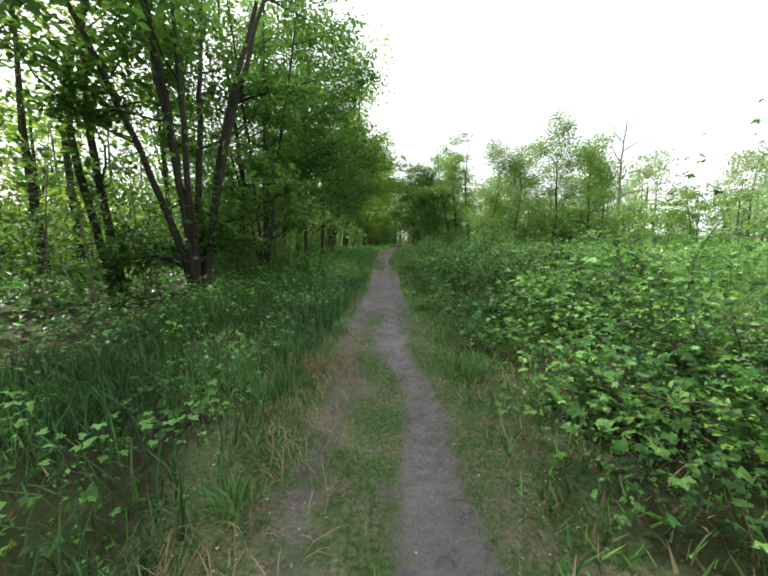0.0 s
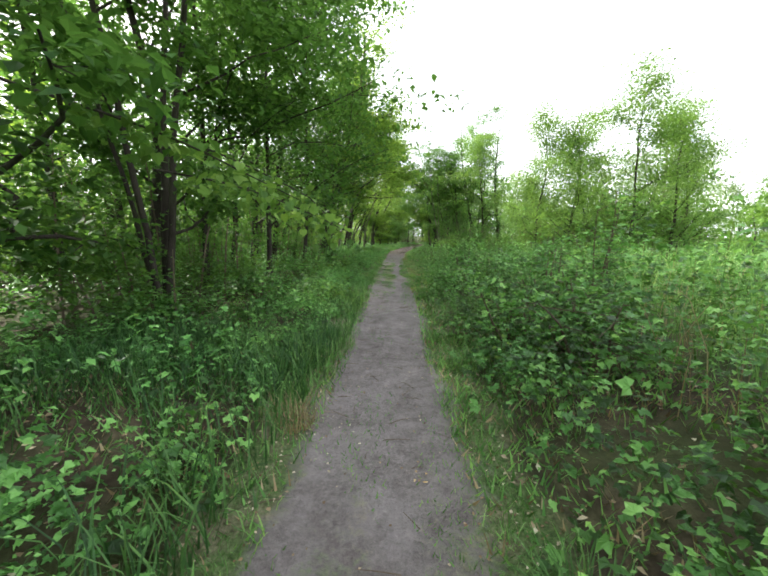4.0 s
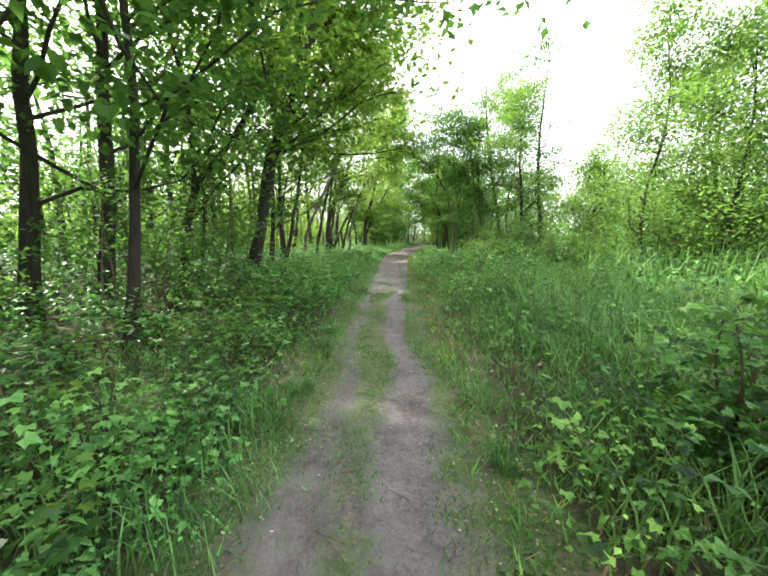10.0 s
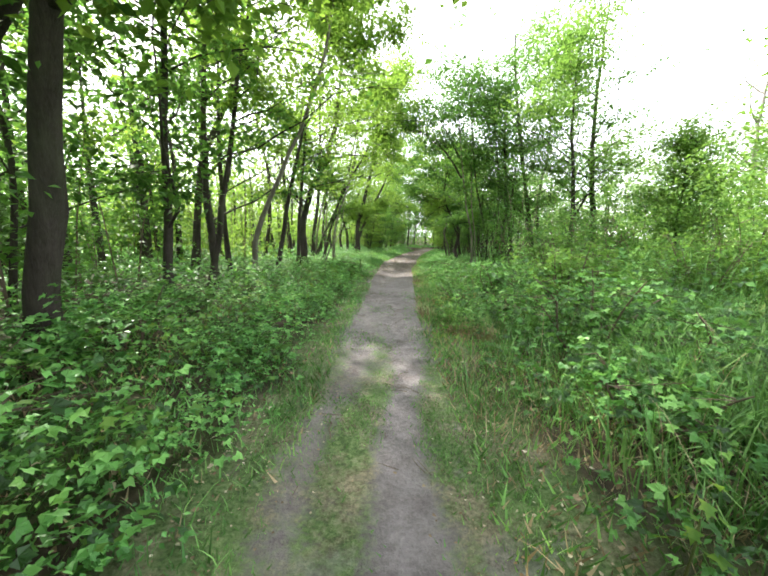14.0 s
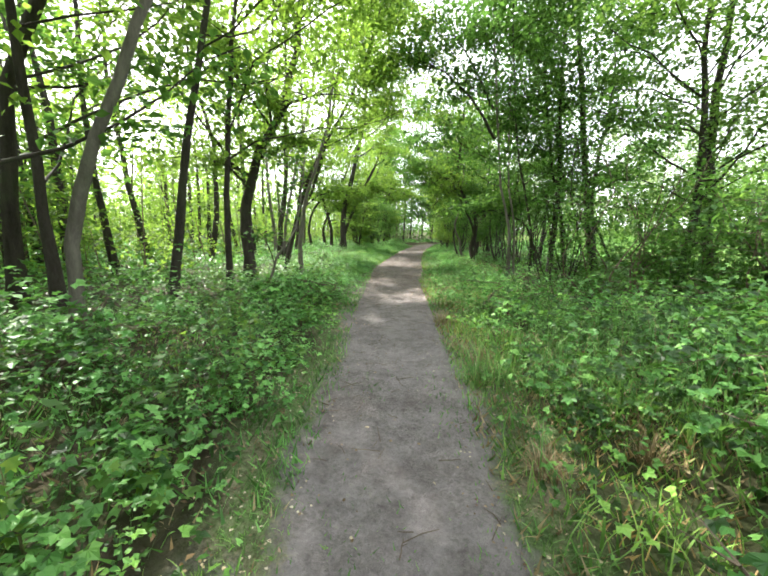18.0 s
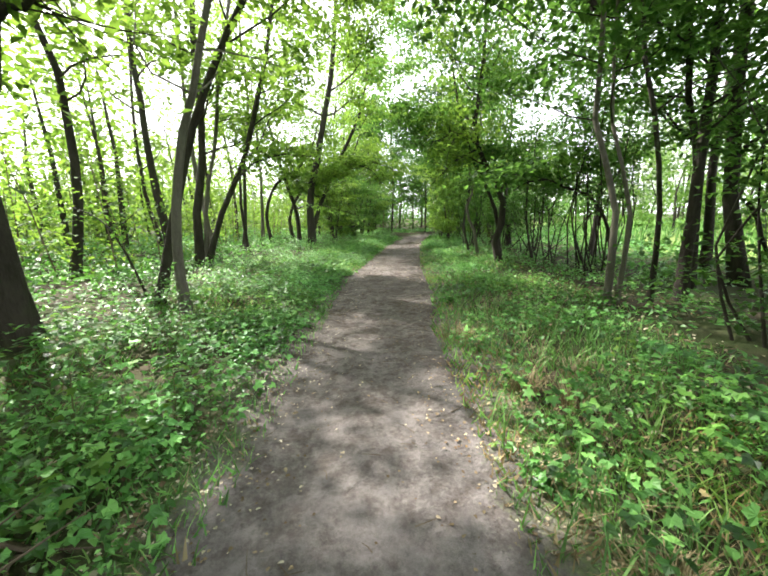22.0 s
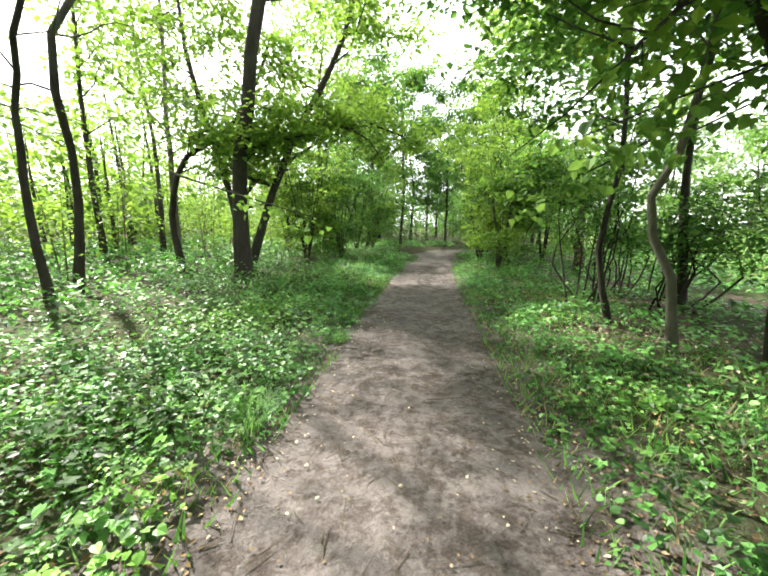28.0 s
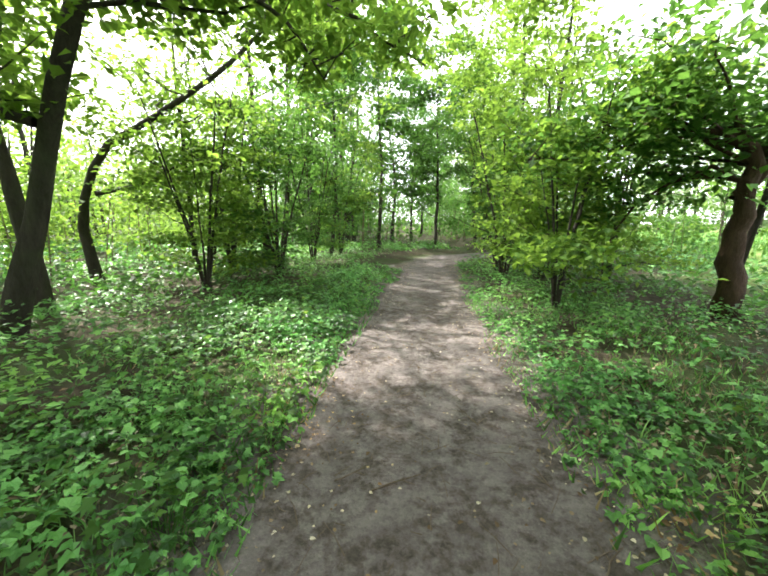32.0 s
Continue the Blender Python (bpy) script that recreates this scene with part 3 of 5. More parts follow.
def low_growth(name, seed, side, y0, y1, density, height, mat, label):
    rng = np.random.default_rng(seed)
    x, y = beside(rng, side, -0.1, 2.6, y0, y1, density)
    keep = rng.uniform(0, 1, len(x)) < 0.6 + 0.8 * wave(x * 1.3 + 5, y * 1.3)
    x, y = x[keep], y[keep]
    v, f = sprouts(rng, np.stack([x, y, ground_z(x, y) + 0.005], -1), height, 0.016)
    stuff(name, v, [f], mat, label, "ground growth")


low_growth("low_weeds", 27, -1, 0.3, 48, 420, 0.10, MAT_HERB, "short green weeds covering the woodland floor")
low_growth("low_weeds", 28, 1, 0.3, 48, 420, 0.10, MAT_BRAMBLE, "short green weeds covering the verge")
low_growth("dry_stalks", 29, 1, 0.3, 46, 150, 0.09, MAT_STRAW, "short dry stalks and straw among the weeds")
low_growth("dry_stalks", 35, 1, 17, 33, 260, 0.07, MAT_STRAW, "short dry stalks and straw among the weeds")
low_growth("dry_stalks", 30, -1, 0.3, 46, 90, 0.08, MAT_STRAW, "short dry stalks and straw among the weeds")
grass("verge_grass", 24, [(-1, -0.12, 0.55, -1, 34, 330, 0.11, 0.007, 0.7), (1, -0.12, 0.6, 0, 36, 330, 0.09, 0.006, 0.7), (-1, 0.0, 0.6, 34, 52, 90, 0.11, 0.007, 0.8), (1, 0.0, 0.6, 36, 52, 90, 0.11, 0.007, 0.8), (1, 0.4, 2.2, 29, 44, 170, 0.17, 0.008, 0.8), (-1, 0.1, 0.8, 36, 46, 150, 0.18, 0.006, 0.8)],
      MAT_GRASS, "short ragged grass and weeds on the path verge", "grass")
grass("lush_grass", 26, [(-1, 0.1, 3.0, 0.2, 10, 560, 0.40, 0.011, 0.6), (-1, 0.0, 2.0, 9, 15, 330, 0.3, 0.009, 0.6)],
      MAT_LUSH_SHADED, "dense lush grass with tree shade put into its dark green", "grass")
grass("dry_grass", 23, [(-1, -0.45, 0.35, 0.4, 5, 520, 0.15, 0.006, 0.9), (1, 0.0, 0.8, 0.4, 4, 160, 0.14, 0.006, 0.9), (1, 0.2, 0.9, -1, 8, 60, 0.25, 0.006, 0.9), (1, 0.0, 1.2, 18, 34, 260, 0.20, 0.006, 1.0), (1, 0.8, 3, 14, 27, 22, 0.75, 0.006, 0.5), (1, 1.5, 7, -2, 15, 22, 1.15, 0.007, 0.4)],
      MAT_STRAW, "dry straw-coloured grass tufts at the path edge", "grass")

# ---- trees ----


# Gaps in the canopy, by the strip of ground that the sun reaches through them (x from, x to, y from, y to), and the share of leaves left in each.
GAPS = ((-4.6, 0.9, 36.9, 41.2, 0.12), (-0.5, 1.0, 30.0, 31.6, 0.15), (0.7, 3.6, 20.0, 26.5, 0.2), (0.7, 3.4, 26.5, 33.0, 0.28), (-5.0, -0.9, 26.0, 33.0, 0.75), (-0.6, 2.6, 44.7, 46.6, 0.15), (-7.5, -1.2, 33.0, 36.9, 0.4), (1.0, 5.0, -1.0, 7.0, 0.35))


def under_canopy(rng, p):
    """Which leaves at the places p stay: few hang where a gap lets the sun in."""
    gx, gy = p[:, 0] - p[:, 2] * SUN_DIR.x / SUN_DIR.z, p[:, 1] - p[:, 2] * SUN_DIR.y / SUN_DIR.z
    ragged = 0.35 * wave(p[:, 0] * 2.3, p[:, 1] * 2.3 + p[:, 2])
    share = np.ones(len(p))
    for x0, x1, y0, y1, left in GAPS:
        share[(gx > x0 + ragged) & (gx < x1 + ragged) & (gy > y0 + ragged) & (gy < y1 - ragged)] = left
    return (p[:, 2] < 1.2) | (rng.uniform(0, 1, len(p)) < share)


class Tree:
    """A trunk of one or more stems along given lines, limbs with twigs, and a crown of leaf sprays."""

    def __init__(self, name, x, y, seed, label, bark=None, leaf=None, group="trees beside the track"):
        self.rng = np.random.default_rng(seed)
        self.x, self.y = x, y
        self.z = float(ground_z(np.array(x), np.array(y))) - 0.04
        self.bark, self.leaf = bark or MAT_BARK, leaf or MAT_TREE
        self.root = tagged(new(name), label, "tree", group)
        self.root.location = (x, y, self.z)
        self.sprays, self.twigs = [], []

    def stem(self, line, r0, r1=0.25, sides=9, bark=None):
        """A stem through places given from the tree's foot; its line, with radii."""
        p = bent(line, 14)
        p[1:-1, :2] += self.rng.normal(0, r0 * 0.22, (12, 2))
        k = np.linspace(0, 1, 14)
        r = r0 * (1 - k + k * r1) * (1 + 0.35 * np.exp(-k * 18))
        v, q = tube(p, r, sides, 0.06, self.rng)
        part("trunk", mesh_of("trunk", v, [q], bark or self.bark, True), self.root)
        return p, r

    def arm(self, line, r, sprays=20, reach=0.5):
        """A limb along a line of places; short twigs with leaves stand off it."""
        rng = self.rng
        p = bent(line, 12)
        p[2:-1] += rng.normal(0, r * 0.35, (9, 3))
        v, q = tube(p, r * np.linspace(1, 0.2, 12), 6)
        part("limb", mesh_of("limb", v, [q], self.bark, True), self.root)
        for i in range(sprays):
            k = rng.uniform(0.2, 1) * 11
            j = min(int(k), 10)
            c = p[j] + (p[j + 1] - p[j]) * (k - j)
            e = c + rng.normal(0, 1, 3) * [reach, reach, reach * 0.5] + [0, 0, 0.1]
            self.twigs.append(tube(np.array([c, (c + e) / 2 + rng.normal(0, 0.03, 3), e]), [r * 0.25, r * 0.18, 0.003], 3))
            self.sprays += [e, (c + e) / 2]

    def limb(self, start, r, toward, length, rise=0.35, sprays=9, own=True, spread=0.45):
        """A limb from a place on the stem; twigs fork off it and carry sprays of leaves."""
        rng = self.rng
        d = np.array([math.cos(toward), math.sin(toward), rise])
        d /= np.linalg.norm(d)
        pts = [np.array(start)]
        for _ in range(6):
            pts.append(pts[-1] + d * length / 6)
            d = unit(d + rng.normal(0, 0.24, 3) + np.array([0, 0, 0.02]))
        p = np.array(pts)
        v, q = tube(p, r * np.linspace(1, 0.22, 7), 5)
        if own:
            part("limb", mesh_of("limb", v, [q], self.bark, True), self.root)
        else:
            self.twigs.append((v, q))
        for i in range(sprays):
            k = rng.uniform(0.25, 1)
            j = min(int(k * 6), 5)
            c = p[j] + (p[j + 1] - p[j]) * (k * 6 - j)
            e = c + np.array([*rng.normal(0, spread * length * 0.35, 2), rng.normal(0.08, 0.14 * length * 0.5)])
            v, q = tube(np.array([c, (c + e) / 2 + rng.normal(0, 0.04, 3), e]), [r * 0.22, r * 0.15, r * 0.05], 3)
            self.twigs.append((v, q))
            self.sprays.append(e)
            self.sprays.append((c + e) / 2)

    def crown(self, leaves, size, radius=0.6, flat=0.5, shape=LEAF_FAR, tilt=0.6):
        rng = self.rng
        if self.twigs:
            v, q = joined(self.twigs)
            tagged(part("branchwork", mesh_of("branchwork", v, [q], self.bark), self.root), kind="stuff")
        c = np.array(self.sprays)
        per = max(4, int(leaves * 0.61) // len(c))
        g = rng.normal(0, 0.5, (len(c), per, 3)) * (radius * rng.uniform(0.5, 1.3, (len(c), 1, 1))) * [1, 1, flat]
        at = (c[:, None] + g).reshape(-1, 3)
        wx, wy = at[:, 0] + self.x, at[:, 1] + self.y
        at = at[(at[:, 2] > 0.25) & ((np.abs(wx - track_x(wy)) > 1.05) | (at[:, 2] > 3.3))]  # people keep the track clear
        at = at[under_canopy(rng, at + [self.x, self.y, self.z])]
        v, f = leaf_cloud(rng, at, size * 1.05, shape, tilt, 0.3)
        tagged(part("crown", mesh_of("crown", v, [f], self.leaf), self.root), kind="stuff")
        return self.root


def tree(x, y, r, h, seed, lean=(0, 0), base=0.35, reach=2.4, limbs=8, leaves=5000, size=0.11, bark=None, leaf=None, bend=0.0,
         label="slender deciduous tree with dark bark and fresh green leaves", name="tree", side=None, rise=0.35, sprays=9, radius=0.6, flat=0.4):
    t = Tree(name, x, y, seed, label, bark, leaf)
    rng = t.rng
    c = rng.normal(0, 0.022 * h, (2, 2))
    line = [(0, 0, 0), (lean[0] * 0.3 + bend + c[0, 0], lean[1] * 0.3 + c[0, 1], h * 0.33), (lean[0] * 0.7 + bend * 0.6 + c[1, 0], lean[1] * 0.7 + c[1, 1], h * 0.68), (lean[0] * 1.1, lean[1] * 1.1, h)]
    p, rr = t.stem(line, r, 0.12)
    for i in range(limbs):
        k = base + (0.98 - base) * (i + rng.uniform(0, 1)) / limbs
        j = min(int(k * 13), 12)
        s = p[j] + (p[j + 1] - p[j]) * (k * 13 - j)
        toward = rng.uniform(0, 2 * math.pi) if side is None or rng.uniform() < 0.4 else side + rng.normal(0, 0.7)
        t.limb(s, max(rr[j] * 0.36, 0.012), toward, reach * (1.15 - 0.7 * (k - base)) * rng.uniform(0.7, 1.2), rise + 0.5 * k * rng.uniform(0.3, 1), sprays)
    t.sprays += [p[j] for j in range(int(13 * max(base, 0.3)) + 1, 14) for _ in range(2)]
    t.crown(leaves, size, radius, flat)
    return t.root


def traced(y, stems, seed, label, height=9.0, base=2.4, arms=(), leaves=7000, size=0.13, bark=None, leaf=None, reach=2.6, side=None, limbs=8, bole=0.28):
    """A tree whose stems and chief limbs follow lines of (x, z) across the track's direction."""
    x0 = stems[0][0][0][0]
    t = Tree("tree", x0, y, seed, label, bark, leaf)
    rng = t.rng
    for line, r, *own in stems:
        dy = rng.normal(0, 0.05, len(line))
        pts = [(x - x0, d * z, z) for (x, z), d in zip(line, dy)]
        (ax, az), (bx, bz) = line[-2:]
        slope = (bx - ax) / max(bz - az, 0.3)
        if bz < height - 0.8:
            up = height - bz
            pts += [(bx - x0 + slope * up * 0.3, dy[-1] * bz, bz + up * 0.5), (bx - x0 + slope * up * 0.4, dy[-1] * bz + 0.2, height)]
        p, rr = t.stem(pts, r, bole, 10, *own)
        high = [k for k in range(13) if p[k][2] > base]
        for i in range(limbs):
            k = high[int(i * len(high) / limbs)]
            toward = rng.uniform(0, 2 * math.pi) if side is None or rng.uniform() < 0.4 else side + rng.normal(0, 0.7)
            t.limb(p[k], max(rr[k] * 0.34, 0.012), toward, reach * rng.uniform(0.7, 1.15), 0.3 + 0.3 * rng.uniform(), 10)
    for line, r in arms:
        sway = rng.normal(0, 0.12)
        t.arm([(x - x0, sway * i - 0.02, z) for i, (x, z) in enumerate(line)], r)
    t.crown(leaves, size, 0.6, 0.35)
    return t.root


def clump(x, y, stems, h, seed, spread=0.8, leaves=7000, size=0.11, bark=None, leaf=None, label="many-stemmed tree with dark bark", r=0.09, base=0.4, reach=2.0, name="tree", radius=0.6, flat=0.4):
    t = Tree(name, x, y, seed, label, bark, leaf)
    rng = t.rng
    for s in range(stems):
        a = s * 2 * math.pi / stems + rng.uniform(-0.4, 0.4)
        o = np.array([math.cos(a), math.sin(a)])
        top = o * spread * h * 0.28 * rng.uniform(0.6, 1.3)
        hh = h * rng.uniform(0.75, 1.05)
        p, rr = t.stem([(*(o * r), 0), (*(o * r * 1.5 + top * 0.2), hh * 0.3), (*(o * r + top * 0.6), hh * 0.65), (*(o * r + top), hh)], r * rng.uniform(0.7, 1.2), sides=7)
        for i in range(4):
            k = base + (0.97 - base) * (i + rng.uniform(0, 1)) / 4
            j = min(int(k * 13), 12)
            t.limb(p[j], rr[j] * 0.5, a + rng.normal(0, 0.9), reach * rng.uniform(0.6, 1.1), 0.4, 7)
    t.crown(leaves, size, radius, flat)
    return t.root


def shrub(x, y, r, h, seed, leaves=4500, size=0.08, leaf=None, label="dense green shrub", stems=9, name="shrub", low=0.15, shape=LEAF_FAR):
    t = Tree(name, x, y, seed, label, MAT_BARK if y > 30 else MAT_TWIG, leaf, "shrubs beside the track")
    t.root["category"] = "shrub"
    rng = t.rng
    for s in range(stems):
        a = rng.uniform(0, 2 * math.pi)
        o = np.array([math.cos(a), math.sin(a)]) * r * rng.uniform(0.3, 1)
        hh = h * rng.uniform(0.6, 1.05)
        sway = rng.normal(0, 0.24 if y > 28 else 0.04, (2, 2))
        p = bent([(*(o * (0.45 if y > 28 else 0.15)), 0), (*(o * 0.5 + sway[0]), hh * 0.35), (*(o * 0.7 + sway[1]), hh * 0.7), (*o, hh)], 7)
        v, q = tube(p, np.linspace(0.022, 0.005, 7), 4)
        part("stem", mesh_of("stem", v, [q], t.bark, True), t.root)
        for k in rng.uniform(low, 1, 7):
            j = min(int(k * 6), 5)
            c = p[j] + (p[j + 1] - p[j]) * (k * 6 - j)
            e = c + np.array([*rng.normal(0, r * 0.35, 2), rng.normal(0, h * 0.06)])
            t.twigs.append(tube(np.array([c, e]), [0.006, 0.002], 3))
            t.sprays += [e, (c + e) / 2]
    t.crown(leaves, size, radius=max(0.25, r * 0.35), flat=0.7, shape=shape)
    return t.root


# The wood on the left, in the order in which one passes.
LEFT_TREES = [
    # x, y, radius, height, lean
    (-6.9, 8.7, 0.11, 13, (-0.4, 0)), (-7.3, 8.9, 0.10, 13, (0.3, 0.2)), (-5.5, 12.6, 0.13, 11, (-0.3, 0.2)), (-4.9, 13.8, 0.08, 9, (0.3, 0)),
    (-5.5, 16.5, 0.10, 11, (-0.2, 0.4)), (-5.5, 18.1, 0.12, 11, (0.3, 0.2)), (-5.1, 19.0, 0.12, 12, (0.5, 0)), (-7.7, 19.0, 0.10, 12, (0.2, 0)),
    (-4.8, 20.6, 0.07, 9, (-0.2, 0)), (-5.9, 23.3, 0.05, 8, (-0.2, 0.3)), (-4.1, 24.3, 0.08, 10, (0.2, 0.2)), (-4.6, 26.8, 0.09, 10, (0.4, 0)), (-5.0, 28.4, 0.08, 10, (0.3, 0)),
    (-7.4, 37.3, 0.11, 12, (0.1, 0)), (-6.8, 40.3, 0.13, 13, (-0.2, 0)),
    (-6.1, 47.5, 0.09, 11, (0.3, 0)), (-8.9, 48.1, 0.10, 11, (0.2, 0)), (-8.8, 51.0, 0.10, 12, (-0.2, 0)),
    (-3.6, 51.0, 0.06, 9, (0.2, 0)), (-2.0, 61.0, 0.16, 13, (0.2, 0)), (-8.5, 13.5, 0.10, 12, (0, 0)), (-9.2, 16.5, 0.12, 13, (0.2, 0)),
    # Trees with y below 3 stand out of view, added for their shade.
    (-6.6, 3.6, 0.12, 11, (0.2, 0)), (-8.2, 6.0, 0.12, 12, (0, 0)), (-5.6, -1.5, 0.12, 11, (0.3, 0)), (-7.5, -5.0, 0.12, 11, (0, 0)), (-4.2, -5.0, 0.12, 10, (0, 0)), (-4.3, 1.4, 0.12, 10, (0.3, 0)), (-3.5, 14.4, 0.07, 9, (0.5, 0)), (-3.7, 30.9, 0.07, 9, (1.0, 0)), (-3.4, 17.4, 0.07, 9.5, (0.5, 0.2)), (-3.6, -1.8, 0.12, 10, (0.3, 0)), (-10.5, 2.0, 0.12, 12, (0, 0)),
    (-2.6, 54.0, 0.12, 12, (0.4, 0)), (-2.9, 57.5, 0.12, 13, (0.6, 0)),
    (-8.3, 24.5, 0.10, 12, (0, 0)), (-9.5, 28.0, 0.12, 13, (0, 0)), (-8.2, 33.5, 0.10, 12, (0.2, 0)), (-9.6, 37.0, 0.12, 13, (-0.2, 0)), (-9.0, 43.5, 0.09, 11, (0, 0)),
]
# From y = 28 the brighter leaf colour stands for sunlit crowns.
for n, (x, y, r, h, lean) in enumerate(LEFT_TREES):
    edge = x > -6.3
    tree(x, y, r, h, 100 + n, lean, base=0.14 if y < 30 else 0.28, reach=4.4 if edge else 2.8, limbs=13 if edge else 9, leaves=(5000 if y < -1 else 14500 if y < 16 else 9000 if y < 33 else 4600) if edge else (4200 if y < 20 else 3600 if y < 33 else 3200),
         size=0.125 if edge else 0.17, side=-0.1, leaf=MAT_TREE if y < 28 else MAT_YOUNG_LIT, bark=MAT_BARK_PALE if n in (7, 15) else None, rise=0.5)
for n, (x, y, lean) in enumerate([(-4.2, 25.8, (1.7, 0.3)), (-3.9, 29.2, (2.4, 0.5)), (-3.5, 34.2, (3.0, 0.3))]):
    tree(x, y, 0.075, 8.6, 180 + n, lean, base=0.42, reach=2.8, limbs=14, leaves=26000, size=0.11, side=0.1, leaf=MAT_YOUNG_LIT, rise=0.2, label="slender leaning tree whose crown arches over the path")
clump(-4.5, 8.0, 7, 11, 201, spread=0.9, leaves=30000, size=0.125, r=0.09, base=0.10, reach=3.0, label="large many-stemmed dark tree with spreading limbs")
clump(-3.9, 10.8, 4, 9, 202, spread=0.7, leaves=15000, size=0.13, r=0.06, base=0.15, reach=2.4, label="bushy many-stemmed tree overhanging the path")
# Trees along the track whose stems have a bend of their own.
traced(21.7, [([(-3.65, 0), (-3.15, 2.2), (-2.85, 3.2), (-2.45, 4.2)], 0.13), ([(-3.75, 0), (-3.35, 2.0), (-3.1, 2.95), (-2.7, 4.2)], 0.10)], 301,
       "twin-trunked tree leaning over the path, dark brown bark", 10, 2.6, leaves=24000, reach=3.4, side=0.15, limbs=11, size=0.115, leaf=MAT_YOUNG_LIT,
       arms=[([(-2.5, 4.1), (-1.6, 5.0), (-0.9, 5.4)], 0.05), ([(-2.6, 3.8), (-1.9, 4.2), (-1.0, 4.5), (-0.3, 4.4)], 0.04), ([(-2.4, 5.2), (-1.2, 6.4), (0.0, 7.0), (0.6, 7.0)], 0.05)])
traced(22.5, [([(-6.01, 0), (-5.79, 1.42), (-5.29, 2.39), (-4.84, 3.16), (-4.23, 3.82)], 0.11)], 302, "dark curved tree trunk bending towards the path", 8.5, 2.6, leaves=5000)
traced(27.5, [([(-3.95, 0), (-3.75, 1.37), (-3.24, 2.54), (-2.7, 3.68), (-2.1, 4.9)], 0.075)], 303, "pale slender trunk leaning over towards the path", 7.4, 3.6, leaves=2600, bark=MAT_BARK_PALE, leaf=MAT_YOUNG_LIT)
traced(29.3, [([(-6.58, 0), (-6.33, 2.1), (-5.98, 3.93), (-5.29, 5.6)], 0.12)], 314, "straight dark trunk at the edge of the wood", 11, 3.0, leaves=6500, reach=3.2)
traced(32.5, [([(-3.87, 0), (-3.86, 1.1), (-3.69, 2.38), (-3.34, 3.54), (-3.08, 4.08)], 0.15)], 315, "furrowed grey-brown trunk curving gently over the path", 8.4, 2.4, leaves=19000, leaf=MAT_YOUNG_LIT, size=0.115, reach=3.4,
       limbs=13, arms=[([(-3.3, 3.6), (-2.7, 4.2), (-2.0, 4.4), (-1.2, 4.3)], 0.05), ([(-3.7, 2.4), (-4.3, 2.9), (-5.1, 3.2), (-5.8, 3.2)], 0.045), ([(-3.5, 3.1), (-3.0, 3.3), (-2.3, 3.5)], 0.04)])
traced(33.8, [([(-2.84, 0), (-2.87, 0.83), (-2.75, 1.85), (-2.58, 2.51), (-2.24, 3.31)], 0.07)], 304, "pale slender trunk leaning lightly towards the path", 6.4, 2.9, leaves=4000, bark=MAT_BARK_PALE, leaf=MAT_YOUNG_LIT)
traced(38.5, [([(-4.96, 0), (-4.8, 1.76), (-4.63, 3.2), (-4.52, 4.5)], 0.115), ([(-4.84, 0), (-4.55, 2.14), (-4.3, 3.55), (-3.9, 4.5)], 0.065, MAT_BARK_PALE), ([(-4.8, 0), (-4.26, 1.36), (-3.63, 2.63), (-3.12, 3.85)], 0.08)], 305,
       "group of stems from one stool, one leaning over the path", 10, 2.8, leaves=13000, leaf=MAT_YOUNG_LIT, side=0.2, limbs=7, reach=2.8, arms=[([(-3.9, 2.2), (-3.2, 2.7), (-2.4, 2.9), (-1.5, 2.8)], 0.035)])
tree(-6.2, 41.9, 0.09, 12, 306, (0.1, 0), base=0.4, bark=MAT_BARK_PALE, leaf=MAT_YOUNG_LIT, size=0.14, leaves=1600, label="pale upright trunk in the wood")
traced(42.0, [([(-4.86, 0), (-4.99, 1.2), (-5.01, 2.44), (-4.8, 3.4), (-4.58, 3.71)], 0.065)], 307, "dark crooked trunk beside the path", 6, 2.8, leaves=1300, leaf=MAT_YOUNG_LIT)
traced(43.2, [([(-5.53, 0), (-5.27, 2.28), (-4.92, 4.25), (-4.91, 4.84)], 0.075)], 316, "straight dark trunk in the wood", 11, 3.4, leaves=1700, leaf=MAT_YOUNG_LIT)
traced(46.1, [([(-5.19, 0), (-5.34, 1.77), (-4.69, 3.0), (-3.81, 3.67)], 0.09)], 308, "dark crooked tree bending over to one side", 6, 2.6, leaves=4500, leaf=MAT_YOUNG_LIT)
traced(44.6, [([(-2.92, 0), (-2.95, 1.87), (-2.72, 2.9), (-2.53, 3.72), (-2.34, 4.3)], 0.165)], 309, "thick straight trunk with furrowed grey-brown bark", 12, 4.6, leaves=17000, leaf=MAT_YOUNG_LIT, reach=3.6, side=0.0, limbs=10, bole=0.35,
       arms=[([(-2.88, 2.52), (-2.5, 2.95), (-2.02, 3.18), (-1.55, 3.26)], 0.06)])
